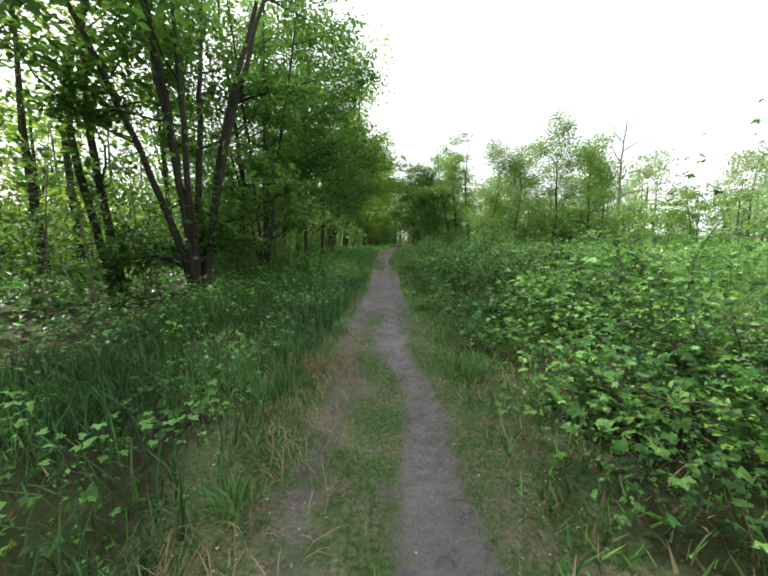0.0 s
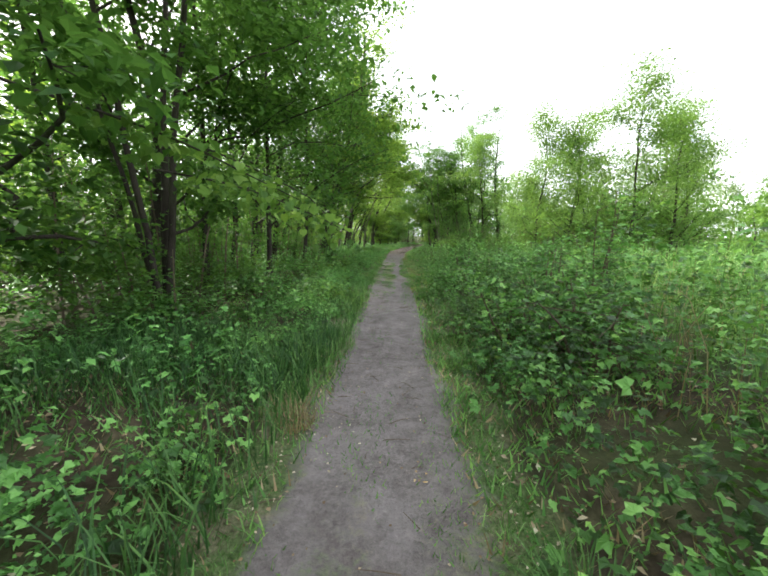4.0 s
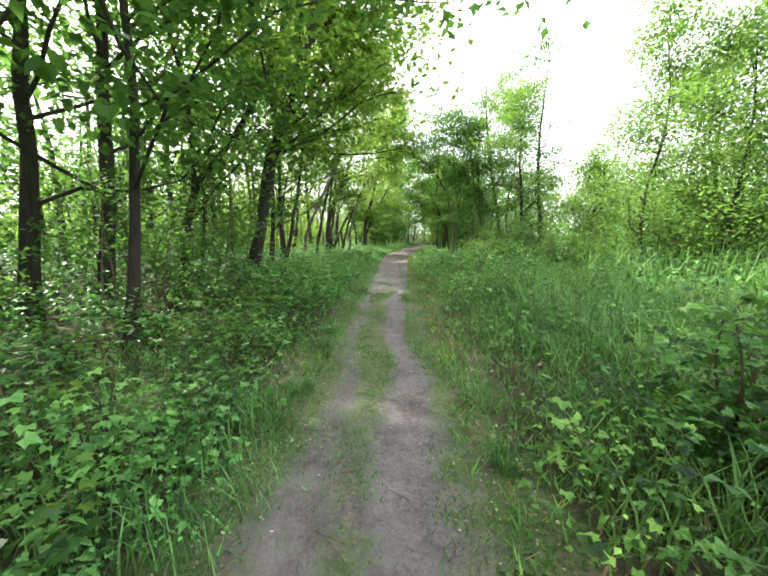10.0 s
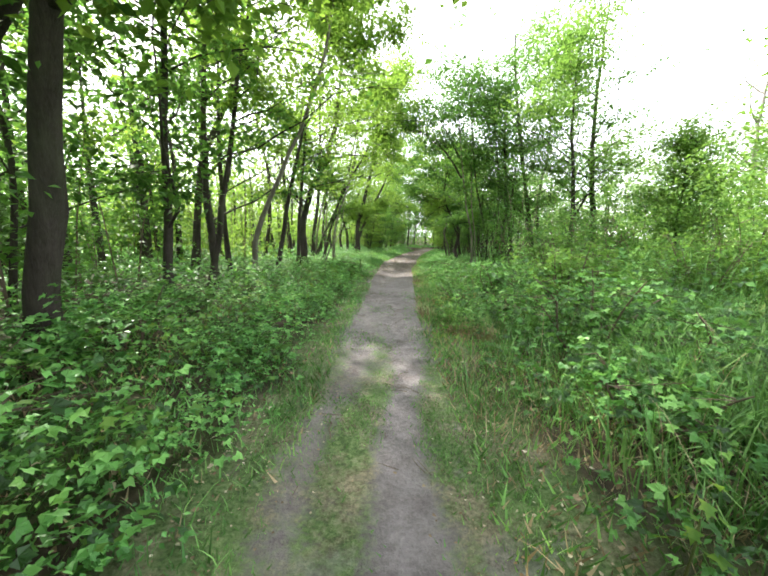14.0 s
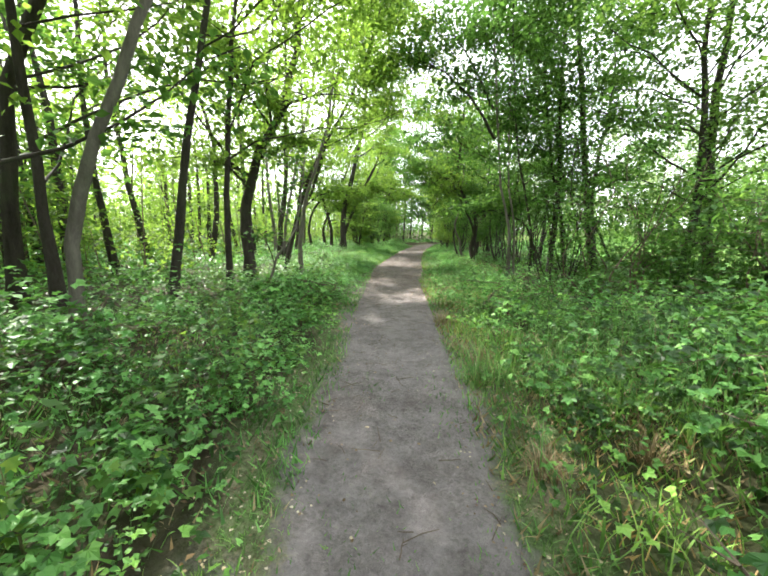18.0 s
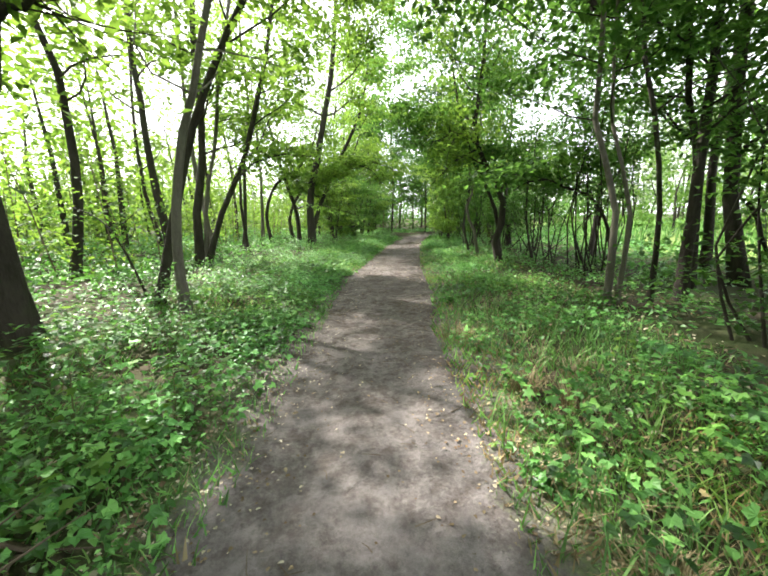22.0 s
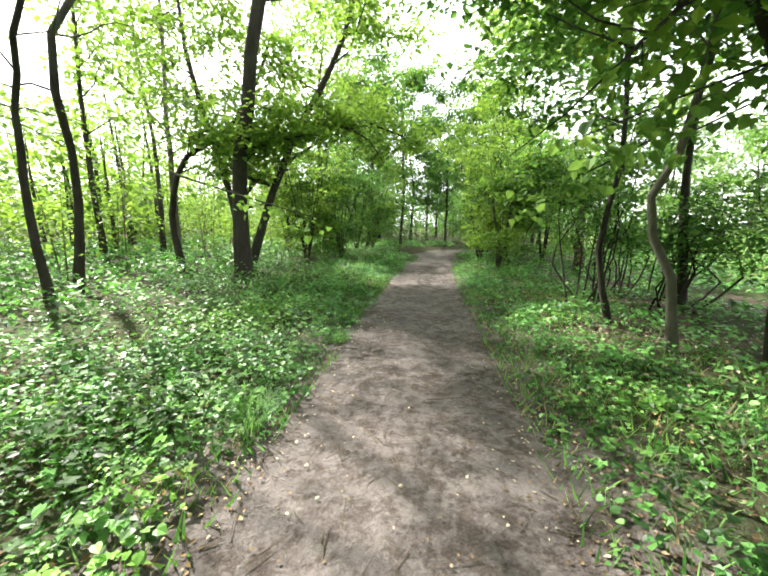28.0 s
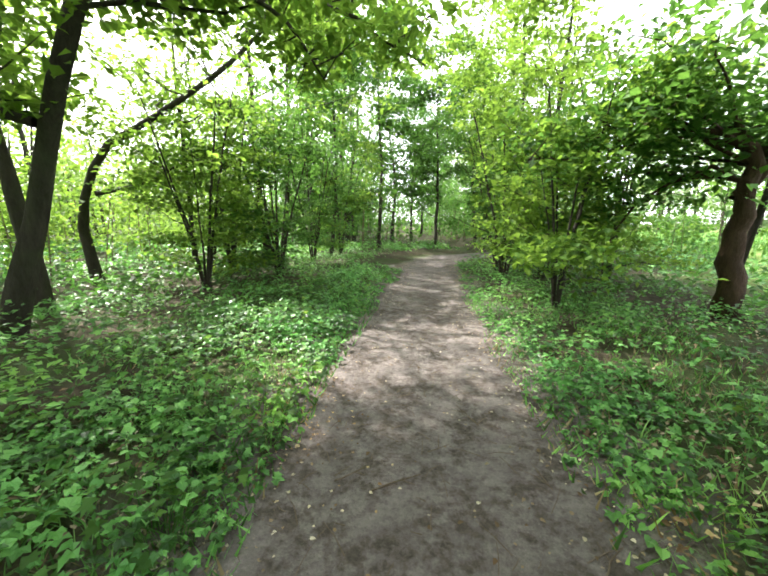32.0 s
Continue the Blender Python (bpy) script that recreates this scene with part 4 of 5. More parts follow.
traced(46.1, [([(-3.42, 0), (-3.2, 0.7), (-2.82, 1.8), (-2.3, 2.9), (-1.8, 4.0), (-1.15, 5.1)], 0.115)], 310, "leaning tree with long limbs arching over the path", 9, 3.4, leaves=17000, leaf=MAT_YOUNG_LIT, reach=3.0, limbs=9, bole=0.35, side=0.3,
       arms=[([(-2.02, 3.64), (-1.25, 4.05), (-0.5, 4.15), (0.45, 3.94), (1.24, 3.6), (1.6, 3.53)], 0.055), ([(-1.76, 3.92), (-0.75, 3.87), (-0.16, 3.6), (0.28, 3.04)], 0.05),
             ([(-2.7, 2.4), (-3.3, 2.6), (-3.9, 3.3), (-4.6, 3.6)], 0.06)])
traced(47.3, [([(-4.1, 0), (-4.15, 1.5), (-4.6, 3.2), (-5.0, 4.6)], 0.11)], 317, "dark trunk leaning away from the path", 9, 2.6, leaves=5000, leaf=MAT_YOUNG_LIT)
traced(49.5, [([(-4.9, 0), (-5.07, 1.43), (-4.5, 2.67), (-3.43, 3.42), (-2.59, 3.83)], 0.10)], 311, "crooked forked tree with a limb to one side", 6, 2.4, leaves=6000, leaf=MAT_YOUNG_LIT,
       arms=[([(-4.7, 1.9), (-4.21, 2.07), (-3.35, 2.5), (-2.36, 2.8), (-1.59, 2.66)], 0.05)])
# Hazel and young maple that close in on the track further along.
HAZELS = [(-1.4, 50.6, 4.6, 7), (-2.4, 48.9, 3.6, 6), (-2.9, 51.6, 5.0, 7), (-1.0, 53.6, 5.2, 7), (-0.3, 56.6, 5.5, 7), (3.9, 49.6, 4.4, 6), (4.6, 51.8, 5.2, 7), (5.6, 54.6, 6.0, 7), (3.9, 47.4, 3.4, 6), (7.6, 57.0, 6.0, 7), (-4.4, 53.8, 5.0, 6), (6.2, 49.4, 4.6, 6)]
for n, (x, y, h, stems) in enumerate(HAZELS):
    clump(x, y, stems, h, 320 + n * 3, spread=0.7, leaves=9500, size=0.10, r=0.03, base=0.12, reach=1.35, leaf=MAT_YOUNG_LIT if n % 3 else MAT_TREE, radius=0.5, flat=0.22, label="layered hazel sapling with several thin stems beside the path")
# A thin lichened sapling, and young trees on the wood's edge.
traced(30.0, [([(-2.62, 0), (-2.45, 0.6), (-2.31, 0.92), (-2.02, 1.38), (-1.9, 1.9)], 0.028)], 318, "thin lichened sapling in the undergrowth", 2.8, 1.0, leaves=420, size=0.09, bark=MAT_BARK_PALE, reach=0.7, limbs=4)
traced(34.5, [([(-3.85, 0.1), (-4.04, 0.86), (-4.40, 1.33), (-4.9, 1.6)], 0.022)], 319, "thin dark sapling bending low over the herbs", 1.8, 0.9, leaves=300, size=0.08, reach=0.6, limbs=3)

for n, (x, y, r, h) in enumerate([(-0.6, 55.5, 0.08, 9), (1.4, 58.5, 0.09, 10), (4.6, 60.5, 0.09, 10), (7.0, 61.0, 0.09, 10), (2.4, 63.0, 0.10, 11), (0.0, 66.0, 0.12, 12), (4.4, 69.0, 0.10, 11), (6.3, 76.0, 0.12, 12), (9.5, 82.0, 0.12, 12)]):
    tree(x, y, r, h, 330 + n, base=0.14, reach=3.6, limbs=13, leaves=11000, size=0.17, leaf=MAT_TREE, label="slender tree where the path bends into the wood")

# Trees and shrubs on the right.
MEADOW_TREES = [(8.4, 22.6, 0.07, 6.4), (7.5, 24.2, 0.07, 6.9), (10.3, 25.3, 0.08, 7.2), (9.9, 20.5, 0.08, 7.7), (12.4, 21.6, 0.08, 6.4), (9.4, 30.3, 0.07, 4.4), (14.5, 24.0, 0.09, 7.5)]
for n, (x, y, r, h) in enumerate(MEADOW_TREES):
    near = h < 5
    tree(x, y, r, h, 400 + n, base=0.25 if near else 0.10, reach=1.7 if near else 2.3, limbs=22, leaves=21000, size=0.092, leaf=MAT_MEADOW_TREE, rise=0.6, sprays=11, radius=0.8, flat=0.55, label="young broadleaf tree with bright green crown in the meadow")
tree(6.2, 31.2, 0.10, 7.9, 420, base=0.10, reach=3.0, limbs=22, leaves=22000, size=0.10, radius=0.8, flat=0.5, leaf=MAT_MEADOW_TREE, rise=0.7, label="tall broadleaf tree with a pointed yellow-green crown")
tree(4.6, 33.9, 0.09, 8.6, 421, base=0.28, reach=2.4, limbs=20, leaves=21000, size=0.10, radius=0.8, flat=0.5, rise=0.5, label="broadleaf tree with a dense green crown")
# Crooked stems at the edge of the field.
traced(33.7, [([(3.3, 0), (3.2, 1.6), (3.02, 2.5), (2.8, 3.6), (2.6, 4.8)], 0.045, MAT_BARK_PALE), ([(3.45, 0), (3.32, 1.59), (3.25, 2.35), (3.2, 3.4)], 0.03, MAT_BARK_PALE), ([(3.95, 0), (3.9, 1.19), (3.6, 2.26), (3.4, 3.2)], 0.036)], 430,
       "group of slender pale and dark stems beside the path", 8.5, 2.3, leaves=17000, size=0.11, reach=2.6, side=2.8, limbs=8,
       arms=[([(2.7, 3.8), (2.0, 4.8), (1.0, 5.6), (0.1, 6.0)], 0.045), ([(2.6, 4.6), (1.8, 6.0), (0.9, 6.9)], 0.04)])
traced(34.8, [([(6.52, 0), (6.24, 1.85), (5.84, 3.73), (5.43, 5.43)], 0.12)], 431, "dark tree with a limb sweeping low over the grass", 10, 1.9, leaves=16000, size=0.115, reach=3.0, side=3.0, limbs=12,
       arms=[([(6.35, 1.5), (6.6, 1.2), (6.97, 0.45), (7.69, 0.2), (8.5, 0.42), (9.3, 1.0)], 0.045), ([(6.1, 2.4), (6.8, 2.9), (7.5, 3.3)], 0.04)])
traced(34.6, [([(5.42, 0), (5.13, 1.65), (4.67, 3.23)], 0.06)], 432, "slender dark stem beside the path", 8, 2.6, leaves=5000, side=2.8)
traced(38.9, [([(3.61, 0), (3.44, 0.86), (3.65, 1.37), (3.53, 2.1), (2.96, 2.88), (2.71, 3.54), (2.78, 4.55)], 0.10)], 433, "dark twisted tree bending over the path", 7.5, 2.6, leaves=9500, size=0.105, side=2.8, limbs=13, leaf=MAT_YOUNG_LIT,
       arms=[([(2.71, 3.54), (2.12, 3.55), (1.49, 3.35)], 0.04), ([(3.5, 2.1), (4.0, 2.5), (4.6, 2.6)], 0.045), ([(2.8, 3.2), (2.2, 2.9), (1.6, 2.3)], 0.035)])
traced(39.8, [([(3.96, 0), (3.85, 0.82), (3.43, 2.06), (3.1, 2.6)], 0.065)], 434, "dark leaning tree at the field's edge", 6.5, 2.6, leaves=9000, size=0.105, side=2.8)
traced(40.3, [([(3.39, 0), (3.18, 0.94), (2.96, 1.56), (3.05, 2.01)], 0.05)], 435, "pale slender crooked stem beside the path", 5.5, 2.4, leaves=5000, size=0.10, bark=MAT_BARK_PALE, side=2.6)
traced(41.3, [([(3.38, 0), (3.13, 1.16), (3.3, 2.18), (3.34, 3.37)], 0.042)], 436, "thin crooked dark stem beside the path", 7, 2.6, leaves=9000, size=0.105, side=2.8)
traced(36.5, [([(5.3, 0), (5.1, 1.0), (4.6, 1.75), (4.06, 1.95), (3.6, 2.08), (3.21, 2.04), (2.9, 1.86)], 0.045)], 437, "thin tree arching over sideways towards the path", 2.5, 1.8, leaves=2600, limbs=6, reach=1.2, bole=0.3)
RIGHT_TREES = [(5.3, 42.4, 0.07, 7, (-0.6, 0), 0), (7.4, 36.4, 0.10, 9, (-0.2, 0), 0), (7.8, 32.2, 0.13, 10, (-0.3, 0), 0), (6.9, 39.8, 0.08, 9, (0, 0), 0), (6.9, 47.4, 0.06, 8, (0.3, 0), 0), (5.1, 50.2, 0.07, 9, (0.2, 0), 0),
               (5.4, 53.6, 0.08, 10, (0, 0), 0), (8.2, 55.0, 0.09, 10, (0, 0), 0), (8.4, 62.5, 0.1, 11, (0, 0), 0), (10.2, 68.0, 0.1, 12, (0, 0), 0), (12.5, 74.0, 0.12, 12, (0, 0), 0)]
for n, (x, y, r, h, lean, pale) in enumerate(RIGHT_TREES):
    tree(x, y, r, h, 440 + n, lean, base=0.32 if 33 < y < 48 else 0.25, reach=2.9, limbs=13, leaves=8500 if y < 46 else 7000, size=0.11 if y < 46 else 0.14, side=math.pi, bark=MAT_BARK_PALE if pale else None,
         leaf=MAT_TREE if y < 44 else MAT_YOUNG_LIT, label="slender tree with crooked stem beside the path")
traced(46.5, [([(5.97, 0), (5.9, 0.4), (5.82, 1.2), (5.76, 2.0), (5.6, 2.7)], 0.16)], 461, "old trunk with split red-brown bark and a broken top", 3.4, 1.9, bark=MAT_BARK_RED, leaves=10000, size=0.12, reach=2.4, side=2.9, limbs=10, bole=0.45,
       arms=[([(5.72, 1.7), (5.95, 2.2), (6.1, 2.8), (6.5, 3.4)], 0.11), ([(5.5, 2.5), (4.9, 2.62), (4.37, 2.57), (3.99, 2.4), (3.59, 2.29), (3.09, 2.28)], 0.045)])
rng = np.random.default_rng(77)
for n in range(46):
    side = 1 if n < 34 else -1
    y = rng.uniform(0.5, 29) if side > 0 else rng.uniform(7, 30)
    d = rng.uniform(0.75, 3.4) if side > 0 else rng.uniform(0.9, 3.2)
    x = float(track_x(y)) + side * (float(track_w(y)) + d)
    h = float(weed_height(np.array(x), np.array(y))) * rng.uniform(1.0, 1.35) + 0.1
    shrub(x, y, rng.uniform(0.45, 0.8), h, 800 + n, 1300, 0.068, MAT_BRAMBLE if side > 0 else MAT_HERB,
          "low rounded bramble bush among the weeds" if side > 0 else "low leafy bush on the woodland edge", 7, "bramble_bush" if side > 0 else "low_bush", 0.25, LEAF_THREE)

THICKETS = [(5.2, 40.2, 1.0, 2.6), (4.6, 38.4, 1.0, 4.2), (4.9, 42.3, 0.9, 2.0), (4.6, 36.4, 1.1, 4.4), (5.2, 43.4, 1.1, 2.4), (5.9, 37.6, 1.2, 4.2), (3.7, 42.6, 0.7, 3.4), (6.6, 29.6, 1.1, 2.4), (5.4, 24.8, 1.0, 1.4), (7.6, 23.6, 1.3, 2.4), (8.8, 22.2, 1.5, 2.4), (10.8, 22.0, 1.6, 2.8), (12.6, 22.6, 1.6, 3.0), (9.6, 24.0, 1.5, 2.8), (4.0, 29.9, 1.2, 3.0), (5.4, 28.6, 1.2, 2.2), (3.9, 31.8, 1.1, 3.2), (8.2, 26.8, 1.2, 2.0), (11.2, 23.6, 1.4, 2.6), (12.8, 26.0, 1.4, 2.8), (3.2, 25.2, 0.8, 1.5), (2.5, 23.6, 0.6, 1.2)]
for n, (x, y, r, h) in enumerate(THICKETS):
    shrub(x, y, r, h, 480 + n, 4200 if 34 < y < 48 else 4600, 0.08, MAT_TREE if y > 28 else MAT_MEADOW_TREE, "dark dense thicket of thin stems and leaves" if y > 28 else "bushy green shrub at the meadow's far edge", 10 if y > 28 else 14, low=0.5 if y > 34 else 0.15)

# ---- far woods and fields ----


def far_woods(name, seed, boxes, mat, label, wide=0.2, low=0.12, tilt=0.6):
    """Trees too far to tell apart: clumps of leaves round a tapering trunk, fullest in the lower half of the crown."""
    rng = np.random.default_rng(seed)
    got, wood = [], []
    for x0, x1, y0, y1, trees, h, leaves, size in boxes:
        for _ in range(trees):
            x, y, hh = rng.uniform(x0, x1), rng.uniform(y0, y1), h * rng.uniform(0.65, 1.15)
            wood.append(tube(np.array([(x, y, -0.1), (x + rng.normal(0, 0.2), y, hh * 0.4), (x + rng.normal(0, 0.4), y, hh * 0.72)]), [0.013 * hh, 0.008 * hh, 0.003 * hh], 5))
            for _ in range(22):
                k = rng.uniform(low, 1.0)
                girth = hh * wide * math.sqrt(max(0.03, 1 - ((k - 0.45) / 0.56) ** 2))
                a, r = rng.uniform(0, 2 * math.pi), girth * math.sqrt(rng.uniform(0.15, 1))
                c = np.array([x + r * math.cos(a), y + r * math.sin(a), hh * k])
                at = c + rng.normal(0, 1, (leaves // 22, 3)) * [hh * 0.055, hh * 0.055, hh * 0.026]
                at = at[under_canopy(rng, at)]
                got.append(leaf_cloud(rng, at, size, LEAF_FAR, tilt, 0.3))
    v, f = joined(got)
    ob = stuff(name, v, [f], mat, label, "woodland")
    v, q = joined(wood)
    part("trunk", mesh_of("trunk", v, [q], MAT_BARK), ob)


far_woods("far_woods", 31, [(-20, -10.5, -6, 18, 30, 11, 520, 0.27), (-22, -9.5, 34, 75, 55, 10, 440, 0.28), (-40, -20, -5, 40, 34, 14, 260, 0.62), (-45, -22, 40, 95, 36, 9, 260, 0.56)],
          MAT_YOUNG_LIT, "broadleaf wood behind the first trees, sunlight put into its leaf colour")
# The darker leaf colour here stands for shade.
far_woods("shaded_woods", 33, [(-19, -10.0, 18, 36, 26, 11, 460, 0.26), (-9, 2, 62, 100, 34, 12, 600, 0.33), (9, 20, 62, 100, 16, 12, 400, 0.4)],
          MAT_TREE, "broadleaf wood where the path leads in, shade put into its darker leaves")
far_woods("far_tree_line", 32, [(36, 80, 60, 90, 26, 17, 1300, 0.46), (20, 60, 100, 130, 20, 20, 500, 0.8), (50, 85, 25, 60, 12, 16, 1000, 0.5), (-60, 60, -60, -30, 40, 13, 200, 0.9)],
          MAT_HAZY, "line of trees beyond the meadow, haze put into their pale leaves", 0.3, 0.05, 1.2)
far_woods("meadow_edge_bushes", 34, [(22, 34, 24, 52, 22, 5.5, 1100, 0.20), (17, 24, 38, 60, 12, 6, 1000, 0.22)],
          MAT_MEADOW_TREE, "bright yellow-green bushes along the meadow's far edge", 0.42, 0.04, 1.2)
t = Tree("bare_tree", 37.9, 57.3, 500, "leafless dead tree beyond the meadow", MAT_BARK_PALE)
p, rr = t.stem([(0, 0, 0), (0.1, 0, 6), (-0.1, 0, 12), (0.2, 0, 19)], 0.3)
for i in range(12):
    t.limb(p[5 + i % 8], 0.10, i * 2.4, 5.0, 0.9, 8)
v, q = joined(t.twigs)
tagged(part("branchwork", mesh_of("branchwork", v, [q], MAT_BARK_PALE), t.root), kind="stuff")

def understory(name, seed, boxes, mat, label):
    """Saplings too many to tell apart: thin stems with a few leaf masses each."""
    rng = np.random.default_rng(seed)
    got, wood = [], []
    for x0, x1, y0, y1, n, h, leaves, size, rad in boxes:
        for _ in range(n):
            x, y, hh = rng.uniform(x0, x1), rng.uniform(y0, y1), h * rng.uniform(0.35, 1.15)
            lean = rng.normal(0, 0.12 * hh, 2)
            wood.append(tube(np.array([(x, y, -0.05), (x + lean[0] * 0.4, y + lean[1] * 0.4, hh * 0.5), (x + lean[0], y + lean[1], hh)]), [0.022, 0.014, 0.005], 4))
            for _ in range(6):
                k = rng.uniform(0.15, 1.0)
                c = np.array([x + lean[0] * k, y + lean[1] * k, hh * k]) + rng.normal(0, 1, 3) * [rad, rad, rad * 0.3]
                at = c + rng.normal(0, 1, (leaves // 6, 3)) * [rad * 0.6, rad * 0.6, rad * 0.28]
                at = at[(at[:, 2] > 0.1) & under_canopy(rng, at)]
                got.append(leaf_cloud(rng, at, size, LEAF_FAR, 0.6, 0.3))
    v, f = joined(got)
    ob = stuff(name, v, [f], mat, label, "saplings")
    v, q = joined(wood)
    tagged(part("stems", mesh_of("stems", v, [q], MAT_TWIG), ob), kind="stuff")


# Saplings in two leaf colours: darker for shade, brighter for sunlight.
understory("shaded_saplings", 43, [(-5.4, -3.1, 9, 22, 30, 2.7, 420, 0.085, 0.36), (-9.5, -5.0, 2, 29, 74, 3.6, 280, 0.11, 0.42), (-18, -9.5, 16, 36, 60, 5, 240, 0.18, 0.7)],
           MAT_TREE, "saplings between the trunks, shade put into their dark green leaves")
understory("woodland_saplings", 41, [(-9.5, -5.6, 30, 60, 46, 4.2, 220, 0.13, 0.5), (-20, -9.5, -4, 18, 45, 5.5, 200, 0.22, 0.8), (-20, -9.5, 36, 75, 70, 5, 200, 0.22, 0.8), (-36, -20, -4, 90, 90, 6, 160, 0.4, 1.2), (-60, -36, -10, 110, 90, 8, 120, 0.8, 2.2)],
           MAT_YOUNG_LIT, "saplings and bushes between the trunks, sunlight put into their bright green")
understory("hedge_saplings", 42, [(4.5, 9.0, 25, 33, 24, 2.2, 260, 0.09, 0.4), (9, 16, 20, 34, 40, 2.8, 240, 0.13, 0.55), (-8, 3, 58, 75, 60, 5, 220, 0.2, 0.8), (7, 16, 55, 80, 60, 5, 220, 0.2, 0.8), (-36, 40, 80, 120, 110, 8, 120, 0.6, 2.0)],
           MAT_TREE, "dense green saplings and bushes at the wood's edge")

# ---- hanging branches close to the track ----


def hanging_branch(name, seed, line, leaves, size, label, leaf, spread=0.28, drop=0.12):
    rng = np.random.default_rng(seed)
    root = tagged(new(name), label, "branch")
    p = bent(line, 10)
    o = p[0].copy()
    root.location = o
    v, q = tube(p - o, np.linspace(0.018, 0.004, 10), 5)
    part("bough", mesh_of("bough", v, [q], MAT_BARK, True), root)
    k = rng.uniform(0.25, 1, leaves) * 9
    j = np.minimum(k.astype(int), 8)
    at = p[j] + (p[j + 1] - p[j]) * (k - j)[:, None] - o + rng.normal(0, 1, (leaves, 3)) * [spread, spread, spread * 0.5] - [0, 0, drop]
    world_at = at + o
    at = at[np.abs(world_at[:, 0] - track_x(world_at[:, 1])) > 0.45]
    v, f = leaf_cloud(rng, at, size * 0.85, LEAF_HEART, 0.9, 0.7)
    part("leaves", mesh_of("leaves", v, [f], leaf), root)
    return root


BOUGH = "leafy branch with large heart-shaped leaves hanging beside the path"
hanging_branch("hanging_branch", 601, [(-3.4, 10.9, 2.9), (-1.8, 10.4, 2.2), (-1.15, 10.2, 1.85), (-0.8, 10.0, 1.45)], 200, 0.11, BOUGH, MAT_MEADOW_TREE, 0.14, 0.10)
hanging_branch("hanging_branch", 611, [(-3.4, 8.2, 2.7), (-1.9, 8.6, 2.2), (-1.4, 8.7, 1.95), (-1.0, 8.9, 1.75)], 170, 0.11, BOUGH, MAT_MEADOW_TREE, 0.16, 0.08)
hanging_branch("hanging_branch", 605, [(-3.4, 10.2, 2.3), (-1.7, 9.6, 1.9), (-1.05, 9.6, 1.65), (-0.55, 9.7, 1.4)], 200, 0.105, BOUGH, MAT_MEADOW_TREE, 0.15, 0.08)
hanging_branch("hanging_branch", 606, [(-4.2, 5.6, 3.4), (-2.3, 6.0, 2.9), (-1.5, 6.4, 2.5)], 160, 0.10, BOUGH, MAT_TREE, 0.3)
hanging_branch("hanging_branch", 602, [(-5.0, 18.6, 3.4), (-3.4, 17.7, 2.9), (-2.3, 17.3, 2.35)], 240, 0.10, "leafy branch with large leaves overhanging the undergrowth", MAT_TREE, 0.32)
hanging_branch("hanging_branch", 607, [(-4.7, 14.2, 3.2), (-3.0, 14.4, 2.8), (-1.8, 14.7, 2.25)], 240, 0.10, "leafy branch with large leaves overhanging the undergrowth", MAT_TREE, 0.32)
hanging_branch("hanging_branch", 608, [(-4.4, 20.4, 3.6), (-3.2, 19.9, 3.2), (-2.3, 19.6, 2.8)], 200, 0.10, "leafy branch with large leaves overhanging the undergrowth", MAT_MEADOW_TREE, 0.32)
hanging_branch("hanging_branch", 603, [(3.9, 39.8, 2.9), (2.6, 39.4, 2.4), (1.5, 39.2, 1.95)], 170, 0.10, "leafy branch reaching out over the path edge", MAT_MEADOW_TREE, 0.2)
hanging_branch("hanging_branch", 609, [(3.9, 41.6, 2.6), (2.9, 41.4, 2.1), (1.95, 41.2, 1.75)], 170, 0.10, "leafy branch reaching out over the path edge", MAT_MEADOW_TREE, 0.2)
hanging_branch("hanging_branch", 610, [(4.3, 41.2, 3.7), (3.4, 40.7, 3.35), (2.5, 40.4, 2.9)], 260, 0.10, "leafy branch reaching out over the path edge", MAT_TREE, 0.34)
hanging_branch("hanging_branch", 604, [(-3.2, 42.6, 2.2), (-1.6, 41.7, 1.75), (-0.5, 41.3, 1.45)], 90, 0.095, "small leafy branch hanging before a thick trunk", MAT_MEADOW_TREE, 0.16)

# ---- litter on the track ----


def litter(name, seed, y0, y1, n, size, mat, label, reach=1.5):
    rng = np.random.default_rng(seed)
    y = rng.uniform(y0, y1, n)
    u = rng.normal(0, 1, n)
    u = np.sign(u) * np.clip(1.5 - np.abs(u) * 0.5, 0.0, reach)
    x = track_x(y) + u * track_w(y)
    v, f = leaf_cloud(rng, np.stack([x, y, ground_z(x, y) + 0.012], -1), size, LEAF_OVATE, 0.25, 0.0)
    stuff(name, v, [f], mat, label, "leaf litter")


litter("fallen_leaves", 701, 0.3, 32, 7000, 0.018, MAT_LITTER, "small dry fallen leaves scattered on the path")
litter("leaf_litter", 703, 30, 54, 12000, 0.021, MAT_LITTER, "dry brown leaf litter along the woodland path", 1.7)


